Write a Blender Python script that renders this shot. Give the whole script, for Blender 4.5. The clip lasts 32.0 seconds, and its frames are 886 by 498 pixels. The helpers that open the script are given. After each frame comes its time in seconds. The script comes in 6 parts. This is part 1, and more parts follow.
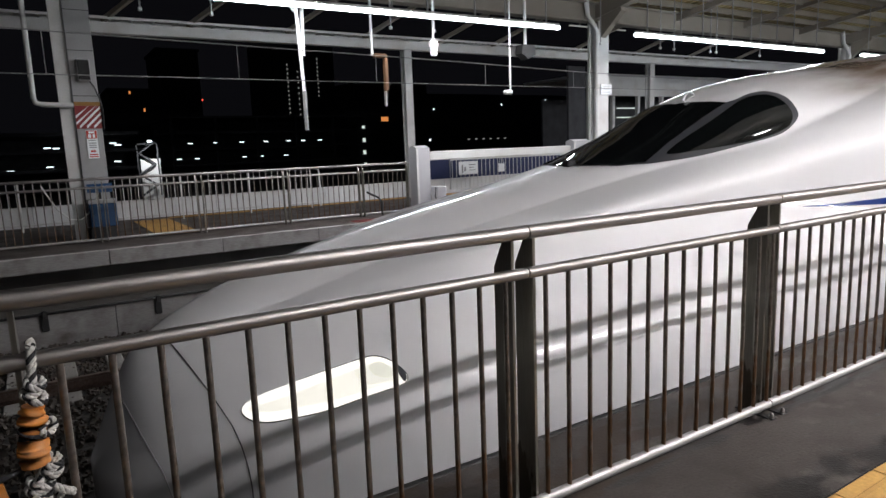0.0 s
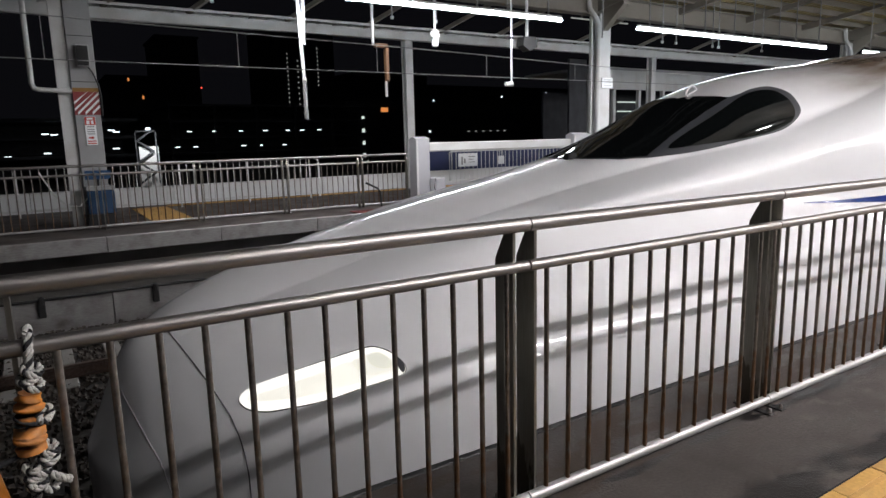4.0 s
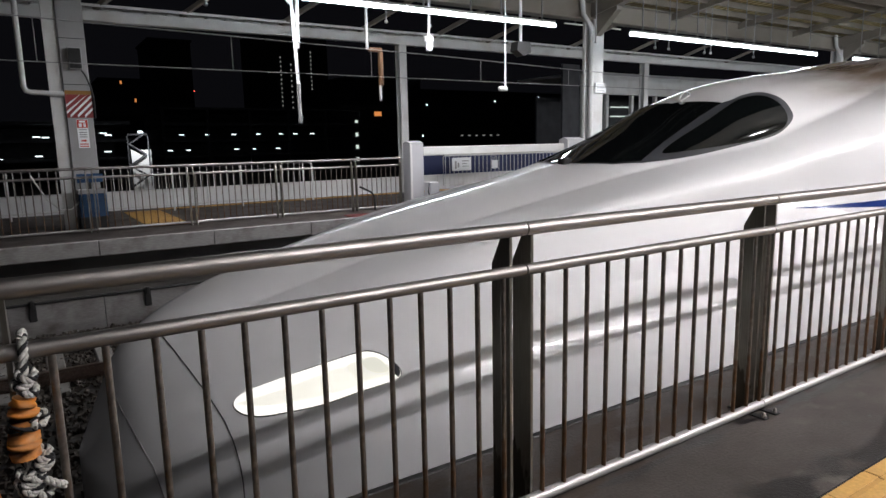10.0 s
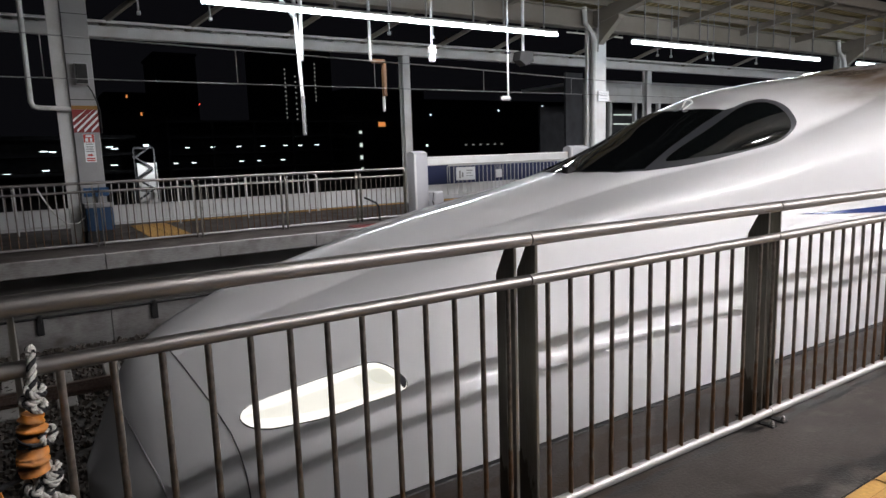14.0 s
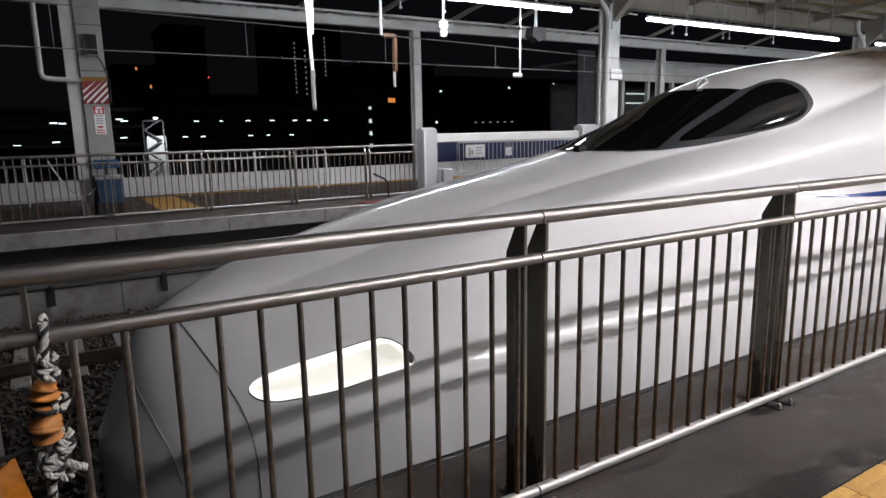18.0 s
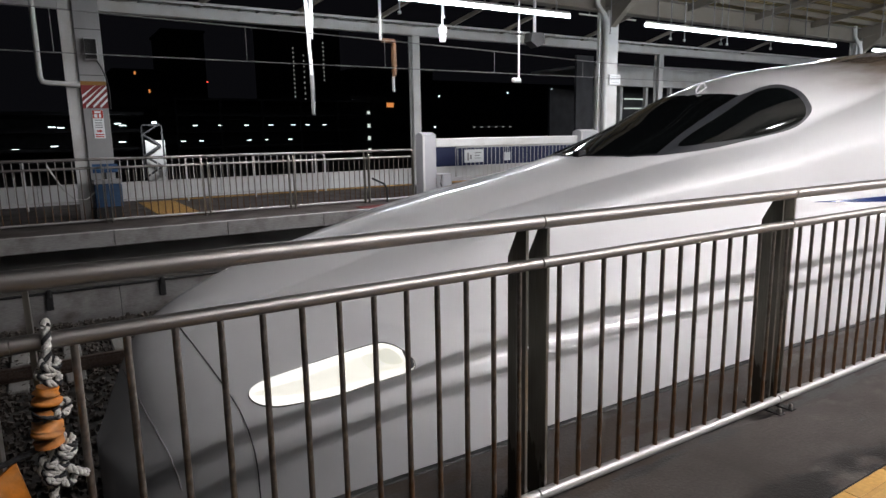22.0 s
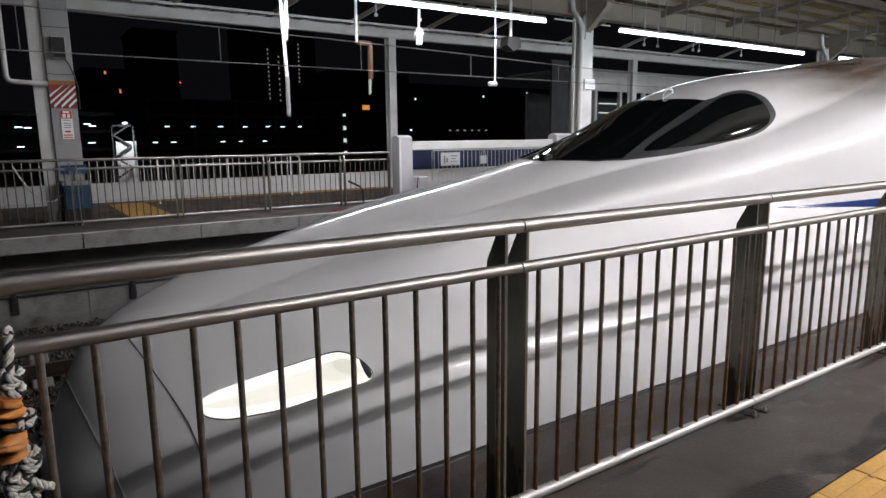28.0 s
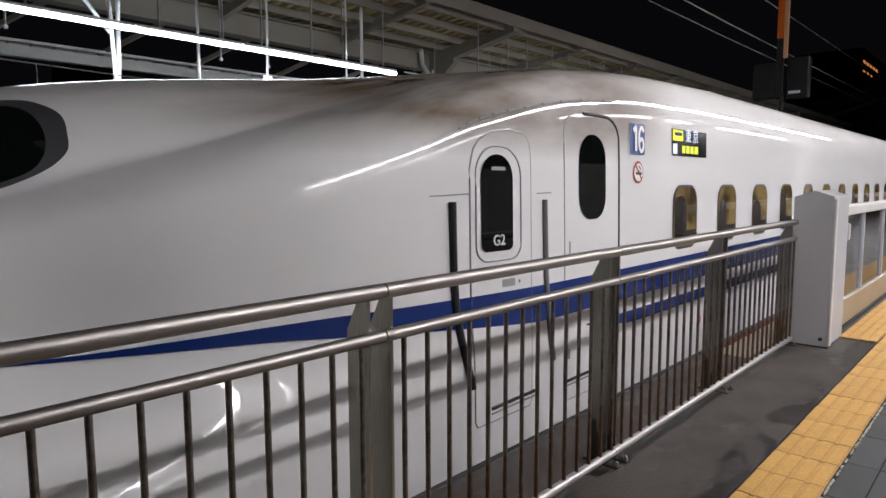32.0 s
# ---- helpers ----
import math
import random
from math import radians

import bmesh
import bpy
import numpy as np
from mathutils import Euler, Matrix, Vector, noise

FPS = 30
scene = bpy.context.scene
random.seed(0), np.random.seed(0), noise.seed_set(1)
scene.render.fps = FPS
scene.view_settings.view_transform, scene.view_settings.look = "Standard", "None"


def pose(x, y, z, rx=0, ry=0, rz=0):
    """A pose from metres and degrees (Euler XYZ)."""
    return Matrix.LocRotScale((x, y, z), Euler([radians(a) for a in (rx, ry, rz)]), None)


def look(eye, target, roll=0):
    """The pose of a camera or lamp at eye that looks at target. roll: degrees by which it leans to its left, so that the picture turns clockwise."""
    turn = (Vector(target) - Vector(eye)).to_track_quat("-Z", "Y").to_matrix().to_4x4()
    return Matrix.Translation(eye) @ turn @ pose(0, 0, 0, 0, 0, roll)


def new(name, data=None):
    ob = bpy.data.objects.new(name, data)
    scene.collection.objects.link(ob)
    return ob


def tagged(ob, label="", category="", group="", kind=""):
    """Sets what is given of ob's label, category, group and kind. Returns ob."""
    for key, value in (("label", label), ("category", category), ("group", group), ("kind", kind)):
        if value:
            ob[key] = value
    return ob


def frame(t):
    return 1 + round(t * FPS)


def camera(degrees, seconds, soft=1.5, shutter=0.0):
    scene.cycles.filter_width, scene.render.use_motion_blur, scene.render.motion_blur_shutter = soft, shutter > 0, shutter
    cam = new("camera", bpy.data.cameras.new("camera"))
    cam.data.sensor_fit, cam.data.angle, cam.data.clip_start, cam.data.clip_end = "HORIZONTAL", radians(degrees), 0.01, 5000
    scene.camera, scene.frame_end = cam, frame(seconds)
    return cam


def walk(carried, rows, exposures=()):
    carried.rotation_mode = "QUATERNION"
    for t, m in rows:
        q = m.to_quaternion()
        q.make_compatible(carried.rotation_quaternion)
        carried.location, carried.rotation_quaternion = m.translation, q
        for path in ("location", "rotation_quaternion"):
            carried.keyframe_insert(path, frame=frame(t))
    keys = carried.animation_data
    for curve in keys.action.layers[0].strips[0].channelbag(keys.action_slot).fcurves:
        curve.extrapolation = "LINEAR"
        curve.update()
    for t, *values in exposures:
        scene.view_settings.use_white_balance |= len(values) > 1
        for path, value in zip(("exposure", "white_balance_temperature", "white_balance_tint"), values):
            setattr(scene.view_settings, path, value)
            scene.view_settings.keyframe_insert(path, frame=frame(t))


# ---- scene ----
import functools

cam = camera(69.6, 32.0, soft=1.5)
PATH = [
    (0, (-0.89, 0.51, 1.433), (0.165, 2.179, 1.119), -2.2),
    (0.5, (-0.894, 0.505, 1.434), (0.161, 2.176, 1.123), -1.9),
    (1, (-0.891, 0.509, 1.432), (0.174, 2.171, 1.115), -1.8),
    (1.5, (-0.893, 0.51, 1.431), (0.171, 2.172, 1.106), -1.6),
    (2, (-0.889, 0.513, 1.431), (0.182, 2.17, 1.105), -1.6),
    (2.5, (-0.892, 0.516, 1.431), (0.184, 2.169, 1.101), -1.6),
    (3, (-0.893, 0.523, 1.429), (0.18, 2.177, 1.091), -1.4),
    (3.5, (-0.89, 0.531, 1.427), (0.171, 2.191, 1.083), -1.4),
    (5.5, (-0.895, 0.522, 1.433), (0.16, 2.191, 1.117), -1.6),
    (6, (-0.891, 0.522, 1.43), (0.164, 2.191, 1.109), -1.7),
    (6.5, (-0.889, 0.525, 1.431), (0.165, 2.192, 1.101), -1.7),
    (7, (-0.89, 0.526, 1.429), (0.154, 2.199, 1.097), -1.8),
    (7.5, (-0.892, 0.525, 1.429), (0.161, 2.195, 1.109), -1.8),
    (8, (-0.892, 0.523, 1.432), (0.169, 2.189, 1.119), -1.9),
    (8.5, (-0.888, 0.53, 1.428), (0.166, 2.198, 1.103), -1.8),
    (9, (-0.89, 0.527, 1.431), (0.169, 2.193, 1.11), -1.7),
    (9.5, (-0.894, 0.534, 1.428), (0.175, 2.194, 1.108), -1.5),
    (10, (-0.901, 0.538, 1.428), (0.176, 2.191, 1.101), -1.2),
    (10.5, (-0.9, 0.537, 1.429), (0.171, 2.195, 1.104), -1.2),
    (11, (-0.904, 0.535, 1.432), (0.155, 2.199, 1.101), -1.2),
    (11.5, (-0.901, 0.533, 1.43), (0.158, 2.197, 1.095), -1.3),
    (12, (-0.904, 0.533, 1.43), (0.146, 2.202, 1.096), -1.4),
    (12.5, (-0.906, 0.536, 1.429), (0.127, 2.216, 1.098), -1.3),
    (13, (-0.91, 0.535, 1.433), (0.124, 2.217, 1.11), -1.5),
    (13.5, (-0.9, 0.536, 1.435), (0.162, 2.203, 1.132), -1.6),
    (14, (-0.902, 0.53, 1.437), (0.165, 2.196, 1.139), -1.9),
    (14.5, (-0.893, 0.532, 1.435), (0.146, 2.211, 1.113), -2.3),
    (16.5, (-0.901, 0.54, 1.434), (0.144, 2.21, 1.089), -1.2),
    (17, (-0.899, 0.545, 1.435), (0.139, 2.218, 1.081), -1.3),
    (17.5, (-0.904, 0.539, 1.432), (0.133, 2.211, 1.07), -1.2),
    (18, (-0.904, 0.544, 1.431), (0.134, 2.213, 1.065), -1.1),
    (18.5, (-0.913, 0.546, 1.431), (0.125, 2.216, 1.064), -1.1),
    (19, (-0.911, 0.549, 1.431), (0.128, 2.22, 1.074), -1.1),
    (19.5, (-0.91, 0.547, 1.434), (0.133, 2.217, 1.083), -1.1),
    (20, (-0.91, 0.55, 1.431), (0.131, 2.219, 1.073), -1.1),
    (20.5, (-0.905, 0.552, 1.431), (0.134, 2.223, 1.072), -1.2),
    (21, (-0.91, 0.549, 1.432), (0.129, 2.22, 1.073), -1.2),
    (21.5, (-0.908, 0.553, 1.43), (0.136, 2.221, 1.073), -1.0),
    (22, (-0.915, 0.55, 1.432), (0.13, 2.219, 1.08), -1.0),
    (22.5, (-0.908, 0.551, 1.432), (0.145, 2.215, 1.083), -1.2),
    (23, (-0.907, 0.554, 1.432), (0.144, 2.22, 1.082), -1.3),
    (23.5, (-0.905, 0.556, 1.43), (0.15, 2.217, 1.076), -1.1),
    (24, (-0.9, 0.558, 1.433), (0.159, 2.216, 1.073), -1.2),
    (24.5, (-0.906, 0.555, 1.433), (0.153, 2.214, 1.077), -1.2),
    (25, (-0.915, 0.56, 1.432), (0.159, 2.209, 1.078), -0.7),
    (25.5, (-0.913, 0.565, 1.434), (0.172, 2.209, 1.084), -0.6),
    (27.5, (-0.908, 0.579, 1.43), (0.194, 2.211, 1.077), -0.5),
    (28, (-0.909, 0.577, 1.432), (0.2, 2.206, 1.088), -0.6),
    (28.5, (-0.905, 0.57, 1.437), (0.216, 2.195, 1.117), -0.5),
    (29, (-0.915, 0.563, 1.44), (0.225, 2.178, 1.136), -0.4),
    (29.5, (-0.903, 0.572, 1.44), (0.257, 2.168, 1.114), -0.5),
    (30, (-0.849, 0.572, 1.437), (0.317, 2.167, 1.126), -0.2),
    (30.5, (-0.806, 0.598, 1.443), (0.347, 2.206, 1.151), 0.3),
    (31, (-0.788, 0.644, 1.451), (0.497, 2.156, 1.201), 0.2),
    (31.5, (-0.785, 0.714, 1.464), (0.603, 2.137, 1.236), 0.6),
    (32, (-0.801, 0.737, 1.467), (0.663, 2.085, 1.265), -0.2),
]
walk(cam, [(t, look(eye, target, roll)) for t, eye, target, roll in PATH],
     [(0, 0.29), (29.4, 0.27), (31.0, -0.03), (32, -0.16)])

# ---- world and light ----
world = bpy.data.worlds.new("night")
world.use_nodes = True
world.node_tree.nodes["Background"].inputs[0].default_value = (0.010, 0.010, 0.013, 1)
world.node_tree.nodes["Background"].inputs[1].default_value = 0.24
scene.world = world
scene.view_settings.exposure = 0.0


def lamp_row(name, x0, x1, y, z, watts, width=0.10, colour=(1.0, 0.957, 0.985), toward=(0, 0, -1)):
    data = bpy.data.lights.new(name, "AREA")
    data.shape, data.size, data.size_y = "RECTANGLE", x1 - x0, width
    data.energy, data.color = watts, colour
    ob = new(name, data)
    ob.matrix_basis = look(((x0 + x1) / 2, y, z), ((x0 + x1) / 2 + toward[0], y + toward[1], z + toward[2])) @ pose(0, 0, 0, 0, 0, 0)
    return ob


# the rows of tubes: two over this platform, behind the camera, and one over the far platform's edge
OWN_LAMPS = ((0.9, 10.3), (10.4, 20.2), (20.3, 31.3))
REAR_LAMPS = ((0.9, 9.1), (11.5, 20.2), (22.6, 31.3))
FAR_LAMPS = ((1.7, 9.34), (11.8, 20.5), (22.9, 31.6))
LAMP_ROWS = ((-1.2, 4.05, OWN_LAMPS, 265), (-3.0, 4.05, REAR_LAMPS, 60), (11.5, 3.96, FAR_LAMPS, 205))
for lamp_y, lamp_z, spans, watts in LAMP_ROWS:
    for a, b in spans:
        lamp_row("platform_light", a, b, lamp_y, lamp_z - 0.06, watts, 0.06 if lamp_y > 5 else 0.26 if lamp_y > -2 else 0.20)

# ---- materials ----


def material(name, colour, rough=0.5, metal=0.0, grain=40.0, amount=0.12, bump=0.0, stains=0.0, stain_scale=1.5, stain_colour=None, coat=0.0,
             random_tint=0.0, rough_var=0.1, spec=0.5, stretch=None):
    m = bpy.data.materials.new(name)
    m.use_nodes = True
    n, l = m.node_tree.nodes, m.node_tree.links
    b = n["Principled BSDF"]
    tex = n.new("ShaderNodeTexCoord")
    fine = n.new("ShaderNodeTexNoise")
    fine.inputs["Scale"].default_value, fine.inputs["Detail"].default_value = grain, 5
    if stretch:
        squash = n.new("ShaderNodeMapping")
        squash.inputs["Scale"].default_value = stretch
        l.new(tex.outputs["Object"], squash.inputs["Vector"])
        l.new(squash.outputs["Vector"], fine.inputs["Vector"])
    else:
        l.new(tex.outputs["Object"], fine.inputs["Vector"])
    wide = n.new("ShaderNodeTexNoise")
    wide.inputs["Scale"].default_value, wide.inputs["Detail"].default_value = stain_scale, 7
    l.new(tex.outputs["Object"], wide.inputs["Vector"])
    ramp = n.new("ShaderNodeMapRange")
    ramp.inputs["From Min"].default_value, ramp.inputs["From Max"].default_value = 0.3, 0.7
    ramp.inputs["To Min"].default_value, ramp.inputs["To Max"].default_value = 1 - amount, 1 + amount
    l.new(fine.outputs["Fac"], ramp.inputs["Value"])
    mul = n.new("ShaderNodeMix")
    mul.data_type, mul.blend_type = "RGBA", "MULTIPLY"
    mul.inputs["Factor"].default_value = 1
    mul.inputs["A"].default_value = (*colour, 1)
    l.new(ramp.outputs["Result"], mul.inputs["B"])
    out = mul.outputs["Result"]
    if stains:
        mask = n.new("ShaderNodeMapRange")
        mask.inputs["From Min"].default_value, mask.inputs["From Max"].default_value = 0.48, 0.72
        mask.inputs["To Max"].default_value = stains
        l.new(wide.outputs["Fac"], mask.inputs["Value"])
        mix = n.new("ShaderNodeMix")
        mix.data_type = "RGBA"
        l.new(mask.outputs["Result"], mix.inputs["Factor"])
        l.new(out, mix.inputs["A"])
        mix.inputs["B"].default_value = (*(stain_colour or [c * 0.45 for c in colour]), 1)
        out = mix.outputs["Result"]
    if random_tint:
        info = n.new("ShaderNodeObjectInfo")
        tint = n.new("ShaderNodeMapRange")
        tint.inputs["To Min"].default_value, tint.inputs["To Max"].default_value = 1 - random_tint, 1 + random_tint
        l.new(info.outputs["Random"], tint.inputs["Value"])
        mix = n.new("ShaderNodeMix")
        mix.data_type, mix.blend_type = "RGBA", "MULTIPLY"
        mix.inputs["Factor"].default_value = 1
        l.new(out, mix.inputs["A"])
        l.new(tint.outputs["Result"], mix.inputs["B"])
        out = mix.outputs["Result"]
    l.new(out, b.inputs["Base Color"])
    rr = n.new("ShaderNodeMapRange")
    rr.inputs["To Min"].default_value, rr.inputs["To Max"].default_value = max(rough - rough_var, 0.02), min(rough + rough_var, 1)
    l.new(wide.outputs["Fac"], rr.inputs["Value"])
    l.new(rr.outputs["Result"], b.inputs["Roughness"])
    b.inputs["Metallic"].default_value = metal
    b.inputs["Specular IOR Level"].default_value = spec
    b.inputs["Coat Weight"].default_value = coat
    b.inputs["Coat Roughness"].default_value = 0.03
    if bump:
        bn = n.new("ShaderNodeBump")
        bn.inputs["Strength"].default_value, bn.inputs["Distance"].default_value = bump, 0.01
        l.new(fine.outputs["Fac"], bn.inputs["Height"])
        l.new(bn.outputs["Normal"], b.inputs["Normal"])
    return m


def glowing(name, colour, strength):
    m = bpy.data.materials.new(name)
    m.use_nodes = True
    b = m.node_tree.nodes["Principled BSDF"]
    b.inputs["Base Color"].default_value = (*[min(c, 1) * 0.5 for c in colour], 1)
    b.inputs["Emission Color"].default_value = (*colour, 1)
    b.inputs["Emission Strength"].default_value = strength
    return m


def train_paint():
    """White paint with brown soot on the roof behind the cab."""
    m = material("train_white", (0.80, 0.80, 0.81), 0.38, 0, 300, 0.02, 0, 0.05, 0.8, (0.62, 0.60, 0.56), coat=0.75, rough_var=0.03, spec=0.12)
    m.node_tree.nodes["Principled BSDF"].inputs["Coat Roughness"].default_value = 0.012
    n, l = m.node_tree.nodes, m.node_tree.links
    b = n["Principled BSDF"]
    clean = b.inputs["Base Color"].links[0].from_socket
    tex = n.new("ShaderNodeTexCoord")
    xyz = n.new("ShaderNodeSeparateXYZ")
    l.new(tex.outputs["Object"], xyz.inputs[0])
    blot = n.new("ShaderNodeTexNoise")
    blot.inputs["Scale"].default_value, blot.inputs["Detail"].default_value = 1.6, 8
    stretch = n.new("ShaderNodeMapping")
    stretch.inputs["Scale"].default_value = (0.5, 1.6, 1.6)
    l.new(tex.outputs["Object"], stretch.inputs["Vector"])
    l.new(stretch.outputs["Vector"], blot.inputs["Vector"])
    high = n.new("ShaderNodeMapRange")
    high.inputs["From Min"].default_value, high.inputs["From Max"].default_value = 2.86, 3.10
    l.new(xyz.outputs["Z"], high.inputs["Value"])
    back = n.new("ShaderNodeMapRange")
    back.inputs["From Min"].default_value, back.inputs["From Max"].default_value = 5.0, 6.7
    l.new(xyz.outputs["X"], back.inputs["Value"])
    fade = n.new("ShaderNodeMapRange")
    fade.inputs["From Min"].default_value, fade.inputs["From Max"].default_value = 8.0, 9.6
    fade.inputs["To Min"].default_value, fade.inputs["To Max"].default_value = 1.0, 0.12
    l.new(xyz.outputs["X"], fade.inputs["Value"])
    both = n.new("ShaderNodeMath")
    both.operation = "MULTIPLY"
    l.new(back.outputs["Result"], both.inputs[0])
    l.new(fade.outputs["Result"], both.inputs[1])
    mask = n.new("ShaderNodeMath")
    mask.operation = "MULTIPLY"
    l.new(high.outputs["Result"], mask.inputs[0])
    l.new(both.outputs[0], mask.inputs[1])
    mottled = n.new("ShaderNodeMapRange")
    mottled.inputs["From Min"].default_value, mottled.inputs["From Max"].default_value = 0.34, 0.62
    mottled.inputs["To Min"].default_value, mottled.inputs["To Max"].default_value = 0.45, 1.0
    l.new(blot.outputs["Fac"], mottled.inputs["Value"])
    dirt = n.new("ShaderNodeMath")
    dirt.operation = "MULTIPLY"
    l.new(mask.outputs[0], dirt.inputs[0])
    l.new(mottled.outputs["Result"], dirt.inputs[1])
    mix = n.new("ShaderNodeMix")
    mix.data_type = "RGBA"
    l.new(dirt.outputs[0], mix.inputs["Factor"])
    l.new(clean, mix.inputs["A"])
    mix.inputs["B"].default_value = (0.16, 0.115, 0.080, 1)
    l.new(mix.outputs["Result"], b.inputs["Base Color"])
    rough = n.new("ShaderNodeMix")
    rough.data_type = "FLOAT"
    l.new(dirt.outputs[0], rough.inputs["Factor"])
    rough.inputs["A"].default_value, rough.inputs["B"].default_value = 0.38, 0.8
    l.new(rough.outputs["Result"], b.inputs["Roughness"])
    return m


def axis_mask(m, axis, points, noise_scale=0.0, stretch=(1, 1, 1)):
    """A 0..1 mask along one object axis through (place, value) points, broken up by noise."""
    n, l = m.node_tree.nodes, m.node_tree.links
    tex, xyz, ramp, fit = n.new("ShaderNodeTexCoord"), n.new("ShaderNodeSeparateXYZ"), n.new("ShaderNodeValToRGB"), n.new("ShaderNodeMapRange")
    l.new(tex.outputs["Object"], xyz.inputs[0])
    low, high = points[0][0], points[-1][0]
    fit.inputs["From Min"].default_value, fit.inputs["From Max"].default_value = low, high
    l.new(xyz.outputs[axis], fit.inputs["Value"])
    l.new(fit.outputs["Result"], ramp.inputs["Fac"])
    while len(ramp.color_ramp.elements) < len(points):
        ramp.color_ramp.elements.new(0.5)
    for e, (p, v) in zip(ramp.color_ramp.elements, points):
        e.position, e.color = (p - low) / (high - low), (v, v, v, 1)
    out = ramp.outputs["Color"]
    if noise_scale:
        spots, squash, cut = n.new("ShaderNodeTexNoise"), n.new("ShaderNodeMapping"), n.new("ShaderNodeMapRange")
        squash.inputs["Scale"].default_value = stretch
        spots.inputs["Scale"].default_value, spots.inputs["Detail"].default_value, spots.inputs["Roughness"].default_value = noise_scale, 8, 0.62
        l.new(tex.outputs["Object"], squash.inputs["Vector"])
        l.new(squash.outputs["Vector"], spots.inputs["Vector"])
        add = n.new("ShaderNodeMath")
        add.operation = "ADD"
        l.new(spots.outputs["Fac"], add.inputs[0])
        l.new(out, add.inputs[1])
        cut.inputs["From Min"].default_value, cut.inputs["From Max"].default_value = 0.965, 1.03
        l.new(add.outputs[0], cut.inputs["Value"])
        out = cut.outputs["Result"]
    return out


def tinted(m, mask, colour, rough=None, strength=1.0):
    """Lays another colour (and roughness) over a material where the mask is 1."""
    n, l = m.node_tree.nodes, m.node_tree.links
    b = n["Principled BSDF"]
    gain, mix = n.new("ShaderNodeMath"), n.new("ShaderNodeMix")
    gain.operation = "MULTIPLY"
    l.new(mask, gain.inputs[0])
    gain.inputs[1].default_value = strength
    mix.data_type = "RGBA"
    l.new(gain.outputs[0], mix.inputs["Factor"])
    l.new(b.inputs["Base Color"].links[0].from_socket, mix.inputs["A"])
    mix.inputs["B"].default_value = (*colour, 1)
    l.new(mix.outputs["Result"], b.inputs["Base Color"])
    if rough is not None:
        rmix = n.new("ShaderNodeMix")
        rmix.data_type = "FLOAT"
        l.new(gain.outputs[0], rmix.inputs["Factor"])
        l.new(b.inputs["Roughness"].links[0].from_socket, rmix.inputs["A"])
        rmix.inputs["B"].default_value = rough
        l.new(rmix.outputs["Result"], b.inputs["Roughness"])
    return m


def rusted(m, colour, top, low):
    """Rust that starts at the foot and climbs in ragged streaks."""
    mask = axis_mask(m, "Z", ((0.0, 0.62), (low + 0.01, 0.56), (top, 0.30), (1.1, 0.18)), 14.0, (1, 1, 0.25))
    return tinted(m, mask, colour, 0.6, 0.75)


def grooved(m):
    """Darkens the grooves between the bars: their shade is put into the colour."""
    return tinted(m, axis_mask(m, "Z", ((0.0, 1.0), (0.0068, 1.0), (0.0078, 0.15), (0.0082, 0.15), (0.0088, 1.0), (0.0108, 1.0), (0.0125, 0.0), (0.014, 0.0))), (0.13, 0.075, 0.024), 0.85, 0.7)


def platform_asphalt():
    """Brown-grey asphalt with damp patches by the tactile strip, darker along the fence's foot, browner past the fence,
    and pale scuffs.
    """
    m = material("platform_asphalt", (0.064, 0.054, 0.049), 0.52, 0, 70, 0.30, 0.3, 0.8, 2.2, (0.036, 0.029, 0.025), rough_var=0.25)
    tinted(m, axis_mask(m, "Y", ((-6.0, 0.30), (0.0, 0.36), (2.0, 0.36), (18.0, 0.36)), 2.6, (0.7, 1, 1)), (0.115, 0.100, 0.090), 0.42, 0.6)
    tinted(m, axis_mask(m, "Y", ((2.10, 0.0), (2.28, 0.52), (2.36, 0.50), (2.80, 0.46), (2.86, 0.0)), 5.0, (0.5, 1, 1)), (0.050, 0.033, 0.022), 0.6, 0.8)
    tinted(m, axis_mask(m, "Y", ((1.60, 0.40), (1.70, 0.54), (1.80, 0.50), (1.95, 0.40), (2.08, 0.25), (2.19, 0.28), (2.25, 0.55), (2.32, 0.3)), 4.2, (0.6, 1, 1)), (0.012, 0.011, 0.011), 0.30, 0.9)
    tinted(m, axis_mask(m, "Y", ((1.55, 0.0), (1.70, 0.19), (2.1, 0.21), (2.2, 0.1)), 9.0, (0.35, 1.6, 1)), (0.17, 0.165, 0.165), 0.5, 0.5)
    return m


def pane(name, colour=(0.8, 0.85, 0.85)):
    m = bpy.data.materials.new(name)
    m.use_nodes = True
    n, l = m.node_tree.nodes, m.node_tree.links
    n.remove(n["Principled BSDF"])
    clear, gloss, mix = n.new("ShaderNodeBsdfTransparent"), n.new("ShaderNodeBsdfGlossy"), n.new("ShaderNodeMixShader")
    clear.inputs["Color"].default_value = (*colour, 1)
    gloss.inputs["Roughness"].default_value = 0.03
    fresnel = n.new("ShaderNodeFresnel")
    fresnel.inputs["IOR"].default_value = 1.45
    l.new(fresnel.outputs[0], mix.inputs[0])
    l.new(clear.outputs[0], mix.inputs[1])
    l.new(gloss.outputs[0], mix.inputs[2])
    l.new(mix.outputs[0], n["Material Output"].inputs["Surface"])
    return m


